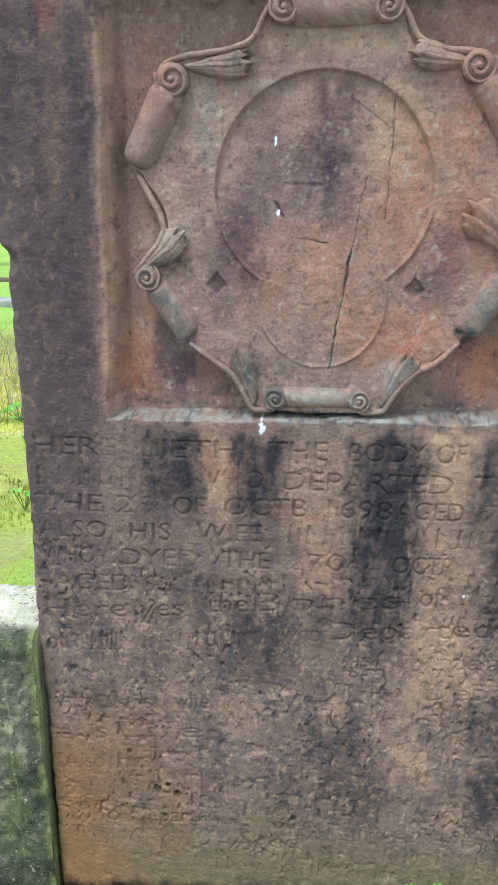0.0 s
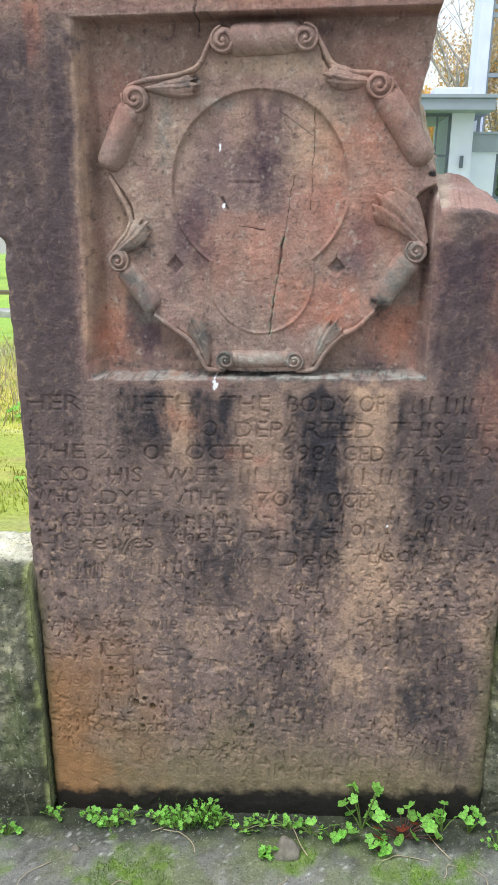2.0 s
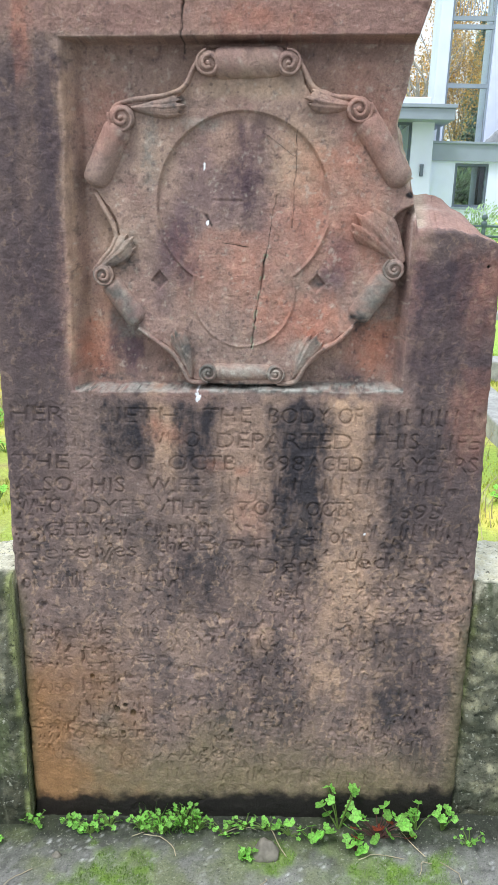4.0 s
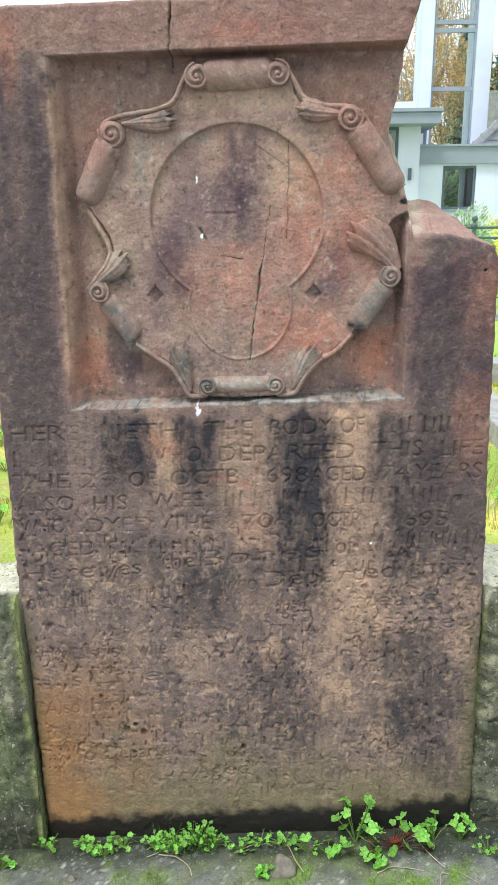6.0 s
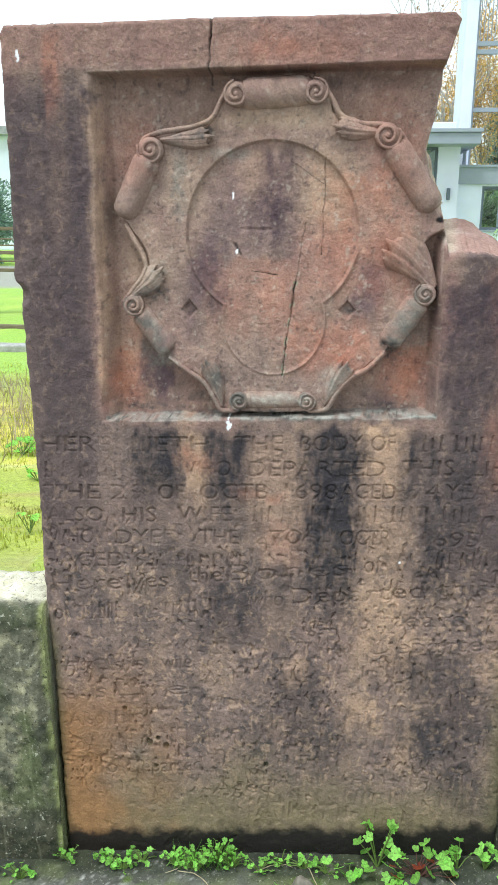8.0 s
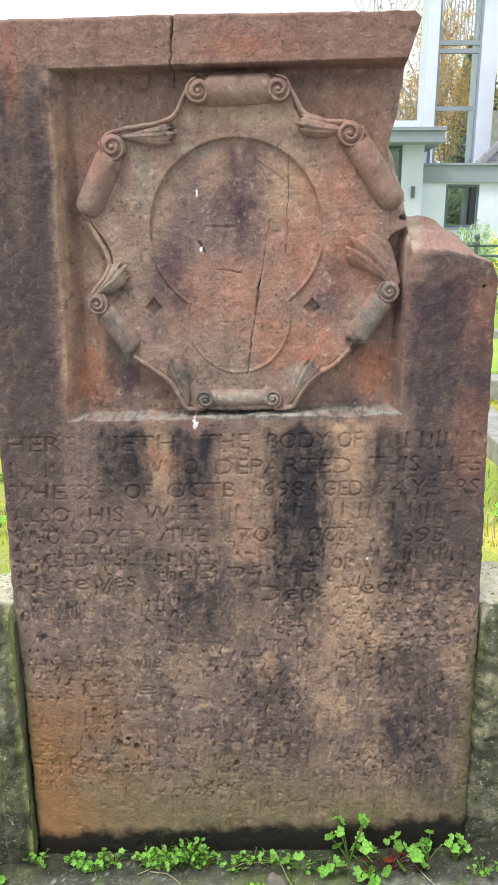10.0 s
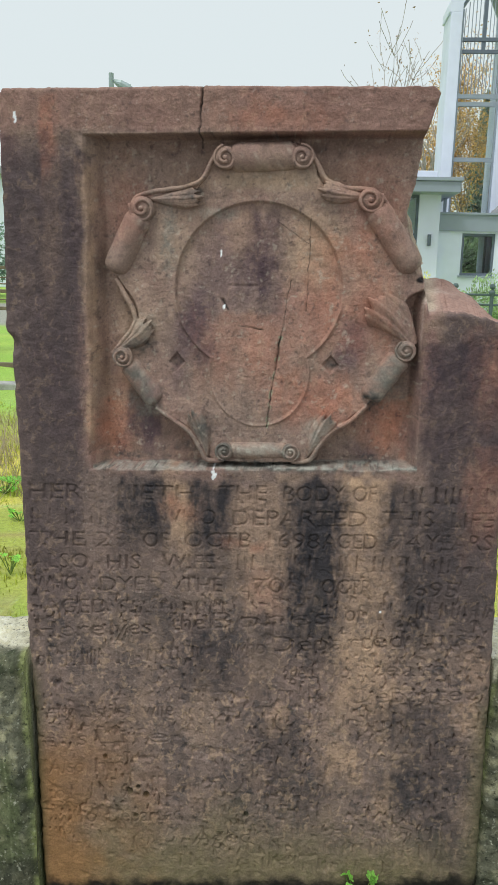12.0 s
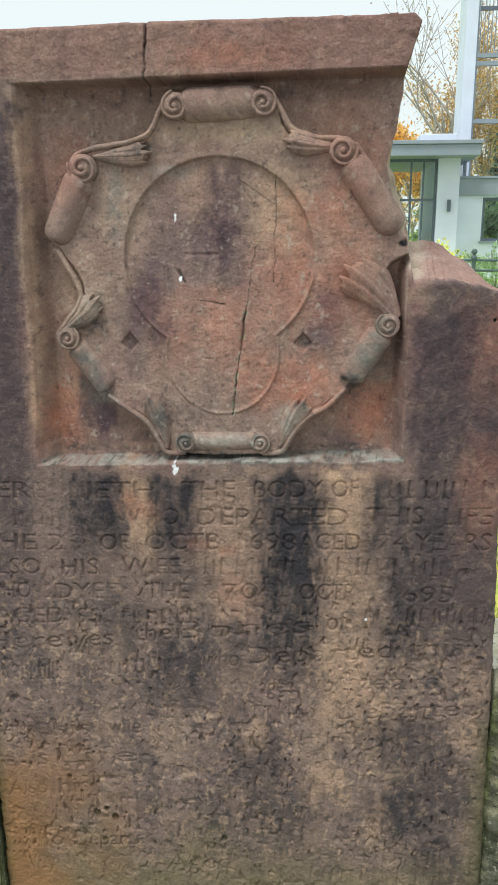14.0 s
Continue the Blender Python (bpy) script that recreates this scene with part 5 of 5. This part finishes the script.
# added shrub, seen through the church window in place of reflected trees
shrub("tall green shrub added behind the church to tint its window", (4.6, 28.3, 0), 4.5, 1.5, 2.2, GREEN_SHRUB, 37, 4000, 0.12)
for at, w, h, mat, seed, lab in (((2.35, 10.6, 0), 1.3, 1.12, GREEN_SHRUB, 31, "rounded green garden shrub behind the railing"), ((1.55, 11.2, 0), 1.0, 1.05, GOLD_SHRUB, 32, "yellow-leaved garden shrub behind the railing"),
                                 ((3.35, 11.0, 0), 1.5, 1.15, GOLD_SHRUB, 33, "yellow-leaved garden shrub behind the railing"), ((4.6, 11.3, 0), 1.4, 0.9, GREEN_SHRUB, 34, "rounded green garden shrub behind the railing"),
                                 ((5.6, 11.2, 0), 1.5, 0.95, GOLD_SHRUB, 35, "yellow-leaved garden shrub behind the railing"), ((0.3, 11.3, 0), 1.4, 1.1, GOLD_SHRUB, 36, "yellow-leaved garden shrub behind the railing")):
    shrub(lab, at, w, w * 0.9, h, mat, seed, 7000, 0.024)
shrub("wide green hedge before a white house", (-10.0, 20, 0), 5.0, 1.6, 2.35, CONIFER, 38, 16000, 0.05, "hedge")
for at, seed in (((2.62, 8.6, 0), 41), ((3.3, 8.5, 0), 42)):
    shrub("low plant with pink flowers by the railing", at, 0.5, 0.4, 0.42, GREEN_SHRUB, seed, 500, 0.03, "flower_bush")
    f = shrub("pink flower heads over a low green plant", (at[0] + 0.05, at[1] - 0.12, 0.34), 0.34, 0.25, 0.40, PINK, seed + 3, 120, 0.035, "flower_cluster")


# ---- iron railing of the churchyard ----
def railing():
    fence = thing("iron_railing", "dark green iron railing with ball-topped posts and three rails", "fence")
    xs = [-0.9 + 0.445 * k for k in range(12)]
    for k, x in enumerate(xs):
        post = part("post", tube_bm([(x, 9, 0), (x, 9, 0.94)], 0.024, 8), IRON, fence)
        bm = bmesh.new()
        bmesh.ops.create_uvsphere(bm, u_segments=10, v_segments=8, radius=0.036, matrix=Matrix.Translation((x, 9, 1.02)))
        tube_bm([(x, 9, 0.93), (x, 9, 0.955), (x, 9, 0.985)], [0.040, 0.04, 0.018], 8, 1.0, bm)
        part("finial", bm, IRON, post)
    for z in (0.92, 0.80, 0.53, 0.34):
        part("rail", tube_bm([(xs[0], 9, z), ((xs[0] + xs[-1]) / 2, 9, z), (xs[-1], 9, z)], 0.014, 6), IRON, fence)


railing()


def timber_fence():
    f = thing("timber_fence", "weathered grey-brown timber rail fence", "fence")
    for z in (1.10, 0.80, 0.58):
        part("rail", box_bm(-9.0, -2.6, 9.0, 9.05, z - 0.022, z + 0.022, 0.006), TIMBER, f)
    for z in (0.98, 0.90, 0.70):
        part("wire", tube_bm([(-9.0, 9.02, z), (-5.8, 9.02, z - 0.015), (-2.6, 9.02, z)], 0.009, 6), TIMBER, f)
    for x in (-8.8, -7.2, -5.6, -4.6):
        part("post", box_bm(x - 0.05, x + 0.05, 9.05, 9.15, 0, 1.25, 0.01), TIMBER, f)
    return f


timber_fence()
tagged(part("timber_beam", box_bm(-8.0, -2.4, 7.6, 7.66, 0.0, 0.06, 0.008), TIMBER), "long dark timber beam lying on the grass", "beam")


# ---- kerbs of old graves in the grass ----
CONCRETE = material("grey_kerb_stone", (0.36, 0.36, 0.34), 0.9, vary=0.25, scale=12, bump=0.5)


def kerb(name_label, a, b, w, h):
    d = Vector((b[0] - a[0], b[1] - a[1], 0))
    bm = box_bm(0, d.length, -w / 2, w / 2, -0.05, h, 0.012)
    ob = part("grave_kerb", bm, CONCRETE)
    ob.matrix_world = Matrix.Translation((a[0], a[1], 0)) @ Matrix.Rotation(math.atan2(d.y, d.x), 4, "Z")
    return tagged(ob, name_label, "kerb", "grave kerbs")


kerb("grey stone kerb of an old grave in the grass", (1.2, 4.55), (5.0, 4.6), 0.22, 0.14)
kerb("pale grey stone kerb running through the grass", (1.17, 4.4), (1.30, 1.4), 0.20, 0.12)
kerb("low grey kerb along the far lawn", (0.5, 7.6), (8, 7.6), 0.2, 0.08)
kerb("low grey kerb along the far lawn", (-8, 6.2), (-2.0, 6.2), 0.2, 0.06)

# ---- lamp post, white house edge ----
lp = thing("lamp_post", "tall grey street lamp post with drooping lantern", "street lamp", (-10.36, 40, 0))
part("pole", tube_bm([(0, 0, 0), (0, 0, 5), (0, 0, 9.9)], [0.16, 0.14, 0.12], 10), POST_GREY, lp)
lan = part("lantern", tube_bm([(0.1, 0, 9.55), (0.45, 0, 9.40), (0.85, 0, 9.22), (1.2, 0, 9.15)], [0.05, 0.20, 0.17, 0.03], 10, 0.6), POST_GREY, lp)
part("arm", tube_bm([(0, 0, 9.62), (0.5, 0, 9.52), (0.95, 0, 9.35)], 0.05, 8), POST_GREY, lp)
nh = thing("house", "grey slated house far behind the church", "house", (8.6, 36, 0))
part("wall", box_bm(-1.2, 4, 0, 5, 0, 3.6, 0.02), BUFF_BRICK, nh)
prism("roof", [(-1.5, 3.6), (4.3, 3.6), (4.3, 5.6), (-0.9, 5.6)], -0.2, 5.2, SLATE, nh)
hs = thing("house", "white house with grey roof beyond the trees", "house", (-14.5, 30, 0))
part("wall", box_bm(-5, 3.4, 0, 6, 0, 4.2, 0.02), RENDER_WHITE, hs)
part("roof", box_bm(-5.3, 3.7, -0.3, 6.3, 4.2, 4.5, 0.02), SLATE, hs)
part("window", box_bm(0.6, 1.8, -0.03, 0.02, 1.0, 2.2, 0.01), DARK_FRAME, hs)


# ---- weeds along the foot of the stone ----
def lobed_leaf(seed, lobes=5):
    bm = bmesh.new()
    r = random.Random(seed)
    c = bm.verts.new((0, 0, 0.0))
    ring = []
    n = 20
    for k in range(n):
        a = 2 * math.pi * k / n
        rad = (0.88 + 0.12 * math.cos(a * lobes)) * (0.45 + 0.55 * min(1, abs(a - math.pi) / 0.5 if abs(a - math.pi) < 0.5 else 1)) * r.uniform(0.93, 1.05)
        ring.append(bm.verts.new((rad * math.cos(a), rad * math.sin(a), 0.16 * rad * rad + 0.05 * math.cos(a * lobes))))
    for k in range(n):
        bm.faces.new((c, ring[k], ring[(k + 1) % n]))
    me = bpy.data.meshes.new("leaf")
    bm.to_mesh(me)
    bm.free()
    me.polygons.foreach_set("use_smooth", [True] * len(me.polygons))
    return me


ROUND = [lobed_leaf(1, 5), lobed_leaf(2, 6), lobed_leaf(3, 4)]
ROUND_RED = []
for me in ROUND:
    me.materials.append(LEAF_GREEN)
    m2 = me.copy()
    m2.materials.clear()
    m2.materials.append(LEAF_RED)
    ROUND_RED.append(m2)


def weed(x, y, radius, height, count, leaf_r, seed, red=0.0, label="small green weed with rounded leaves"):
    r = random.Random(seed)
    z = float(ground_z(np.array(x), np.array(y)))
    w = thing("weed", label, "plant", (x, y, z - 0.004), "weeds at the foot of the gravestone")
    for k in range(int(count * 1.6)):
        a, q = r.uniform(0, 2 * math.pi), math.sqrt(r.random()) * radius
        tip = Vector((q * math.cos(a), q * math.sin(a) * 0.6, height * r.uniform(0.25, 1.0)))
        if y + tip.y > -0.012:
            tip.y = -0.012 - y - r.uniform(0, 0.02)
        stem = part("stem", tube_bm([(0, 0, 0), tuple(tip * 0.5 + Vector((0, 0, 0.006))), tuple(tip)], [0.0012, 0.001, 0.0008], 4), STEM_RED if red > 0.05 else STEM_GREEN, w)
        ob = new("leaf", (ROUND_RED if r.random() < red else ROUND)[r.randrange(3)])
        ob.parent = w
        s = leaf_r * r.uniform(0.6, 1.2)
        ob.matrix_basis = Matrix.LocRotScale(tip, Euler((r.uniform(0.1, 1.0), r.uniform(-0.5, 0.5), r.uniform(0, 6.28))), (s, s, s))
    return w


weed(0.225, -0.030, 0.040, 0.105, 7, 0.0135, 1, 0.0, "green crane's-bill weed with lobed leaves on long stems")
weed(0.30, -0.050, 0.065, 0.060, 15, 0.0130, 2, 0.14, "green and red crane's-bill weed sprawling over the moss")
weed(0.17, -0.060, 0.045, 0.038, 7, 0.0130, 3, 0.0)
weed(0.375, -0.03, 0.040, 0.068, 7, 0.0115, 4, 0.0)
weed(0.255, -0.080, 0.035, 0.040, 6, 0.0125, 6, 0.1)
weed(0.425, -0.03, 0.025, 0.06, 6, 0.010, 5, 0.0)
for k, (x, n, h) in enumerate(((-0.385, 9, 0.05), (-0.30, 16, 0.045), (-0.27, 12, 0.05), (-0.235, 9, 0.045), (-0.165, 16, 0.055), (-0.125, 20, 0.075), (-0.085, 20, 0.075), (-0.055, 14, 0.06), (0.0, 10, 0.045), (0.04, 8, 0.035), (0.085, 9, 0.04), (0.13, 7, 0.035), (-0.47, 12, 0.05), (-0.53, 10, 0.05), (0.47, 6, 0.05))):
    weed(x, -0.028 - 0.02 * (abs(x) > 0.44) - 0.01 * (k % 3) - (0.03 if x < -0.44 else 0), 0.034, h * 0.72, int(n * 1.2), 0.0060, 50 + k)
weed(0.045, -0.11, 0.02, 0.03, 9, 0.008, 91, 0.0, "tiny trailing weed on the path")


PEBBLE = material("grey_brown_pebble", (0.22, 0.20, 0.16), 0.9, vary=0.3, scale=40, bump=0.5, bump_scale=120)


def pebble(x, y, r, seed, label):
    rr = random.Random(seed)
    bm = bmesh.new()
    bmesh.ops.create_icosphere(bm, subdivisions=3, radius=1)
    for v in bm.verts:
        k = 1 + 0.35 * noise.noise(v.co * 1.3 + Vector((seed * 3.1, 0, 0)))
        v.co = Vector((v.co.x * r * k * 1.1, v.co.y * r * k * 0.8, (v.co.z if v.co.z > -0.4 else -0.4) * r * k))
        v.co.x *= 1 - 0.45 * max(0, v.co.z / r)
        v.co.y *= 1 - 0.35 * max(0, v.co.z / r)
        v.co.z *= 1.2
    ob = part("stone", bm, PEBBLE, None, "", True)
    ob.location = (x, y, float(ground_z(np.array(x), np.array(y))) + r * 0.3)
    return tagged(ob, label, "stone", "loose stones")


pebble(0.085, -0.095, 0.025, 3, "small angular grey-brown stone on the path")
pebble(0.135, -0.04, 0.010, 4, "small pale pebble among the weeds")
pebble(0.56, -0.05, 0.030, 6, "flat blue-grey stone chip at the foot of the wall")
pebble(-0.32, -0.11, 0.008, 5, "small grey pebble on the path")


def straw(x, y, length, ang, seed):
    r = random.Random(seed)
    z = float(ground_z(np.array(x), np.array(y)))
    pts = []
    for k in range(7):
        u = k / 6 - 0.5
        pts.append((u * length * math.cos(ang) + 0.01 * math.sin(u * 4 + seed), u * length * math.sin(ang) + 0.006 * math.cos(u * 5), 0.003 + 0.012 * (0.25 - u * u) * r.random() * 2))
    ob = part("grass_stalk", tube_bm(pts, [0.0009] * 7, 5), STRAW)
    ob.location = (x, y, z)
    return tagged(ob, "dry straw-coloured grass stalk lying on the path", "stalk", "dry stalks")


for k, (x, y, ln, a) in enumerate(((0.10, -0.06, 0.10, 2.3), (0.075, -0.17, 0.05, 1.1), (-0.12, -0.075, 0.08, 2.5), (-0.22, -0.19, 0.08, 0.4), (0.30, -0.10, 0.10, 0.1), (0.36, -0.06, 0.08, 2.2), (-0.38, -0.17, 0.07, 1.2), (0.03, -0.04, 0.06, 0.3), (0.43, -0.14, 0.08, 1.9), (-0.16, -0.05, 0.06, 0.2), (0.38, -0.12, 0.05, 0.6))):
    straw(x, y, ln, a, k)


# ---- grass of the churchyard and moss on the path ----
def blades(name, label, n, region, height, width, mat, seed, keep=None):
    r = np.random.default_rng(seed)
    x = r.uniform(region[0], region[1], n)
    y = r.uniform(region[2], region[3], n)
    if keep is not None:
        k = keep(x, y)
        x, y = x[k], y[k]
    n = len(x)
    z = ground_z(x, y)
    h = height * r.uniform(0.4, 1.2, n)
    a = r.uniform(0, 2 * math.pi, n)
    lean = r.uniform(0.1, 0.9, n) * h
    b = r.uniform(0, 2 * math.pi, n)
    w = width * r.uniform(0.6, 1.3, n)
    dx, dy = np.cos(a) * w, np.sin(a) * w
    lx, ly = np.cos(b) * lean, np.sin(b) * lean
    v = np.stack((np.stack((x - dx, y - dy, z - 0.01), 1), np.stack((x + dx, y + dy, z - 0.01), 1), np.stack((x + lx, y + ly, z + h), 1)), 1).reshape(-1, 3)
    ob = link(name, mesh_np(name, v, np.arange(n * 3).reshape(n, 3)), mat)
    return tagged(ob, label, "grass", kind="stuff")


def tufts(x, y):
    return fbm(x, y, 0.25, 87, 4) + 0.35 * fbm(x, y, 0.06, 88, 2) > -0.05


blades("grass", "short yellow-green churchyard grass", 70000, (-4.5, -0.5, 0.4, 5.5), 0.022, 0.0035, GRASS, 61, tufts)
blades("grass", "short yellow-green churchyard grass", 70000, (0.45, 4.0, 0.4, 5.5), 0.022, 0.0035, GRASS, 62, tufts)
blades("dry_grass", "pale dry grass stalks in the churchyard", 2600, (-3.6, -1.2, 2.6, 4.6), 0.20, 0.003, STRAW, 64)
blades("dry_grass", "pale dry grass stalks in the churchyard", 900, (0.8, 2.6, 1.4, 3.0), 0.12, 0.003, STRAW, 65)


for k, (x, y, n, s) in enumerate(((-1.55, 2.75, 16, 0.055), (-1.30, 2.3, 10, 0.04), (1.02, 1.95, 16, 0.05), (1.2, 2.25, 12, 0.045), (0.95, 1.55, 9, 0.035), (1.35, 2.7, 10, 0.04), (-1.1, 1.65, 7, 0.03))):
    rr = random.Random(200 + k)
    w = thing("broadleaf_weed", "bright green broad-leaved weed in the grass", "plant", (x, y, 0.0), "weeds in the grass")
    for j in range(n):
        q = rr.uniform(0, 6.28)
        d = rr.uniform(0.3, 1.6) * s
        tip = Vector((d * math.cos(q), d * math.sin(q), rr.uniform(0.02, 0.09)))
        part("stem", tube_bm([(0, 0, 0), tuple(tip * 0.5), tuple(tip)], 0.002, 4), STEM_GREEN, w)
        ob = new("leaf", ROUND[j % 3])
        ob.parent = w
        ob.matrix_basis = Matrix.LocRotScale(tip, Euler((rr.uniform(0, 0.9), rr.uniform(-0.5, 0.5), rr.uniform(0, 6.28))), (s * 0.5, s * 0.4, s * 0.5))


def mossy(x, y):
    m = np.zeros(len(x))
    for cx, cy, a, b in ((-0.20, -0.16, 0.13, 0.09), (0.33, -0.17, 0.17, 0.10), (0.10, -0.10, 0.05, 0.05), (0.46, -0.30, 0.12, 0.12)):
        m = np.maximum(m, 1.0 - np.hypot((x - cx) / a, (y - cy) / b) + 0.7 * fbm(x, y, 0.03, 77, 4))
    return m > 0.45


blades("grass_tuft", "thin green grass tuft at the foot of the gravestone", 130, (-0.17, -0.05, -0.05, -0.016), 0.042, 0.0011, LEAF_GREEN, 66)
blades("moss", "low green moss patches on the concrete path", 110000, (-0.6, 0.6, -0.5, -0.02), 0.006, 0.0011, MOSS, 63, mossy)
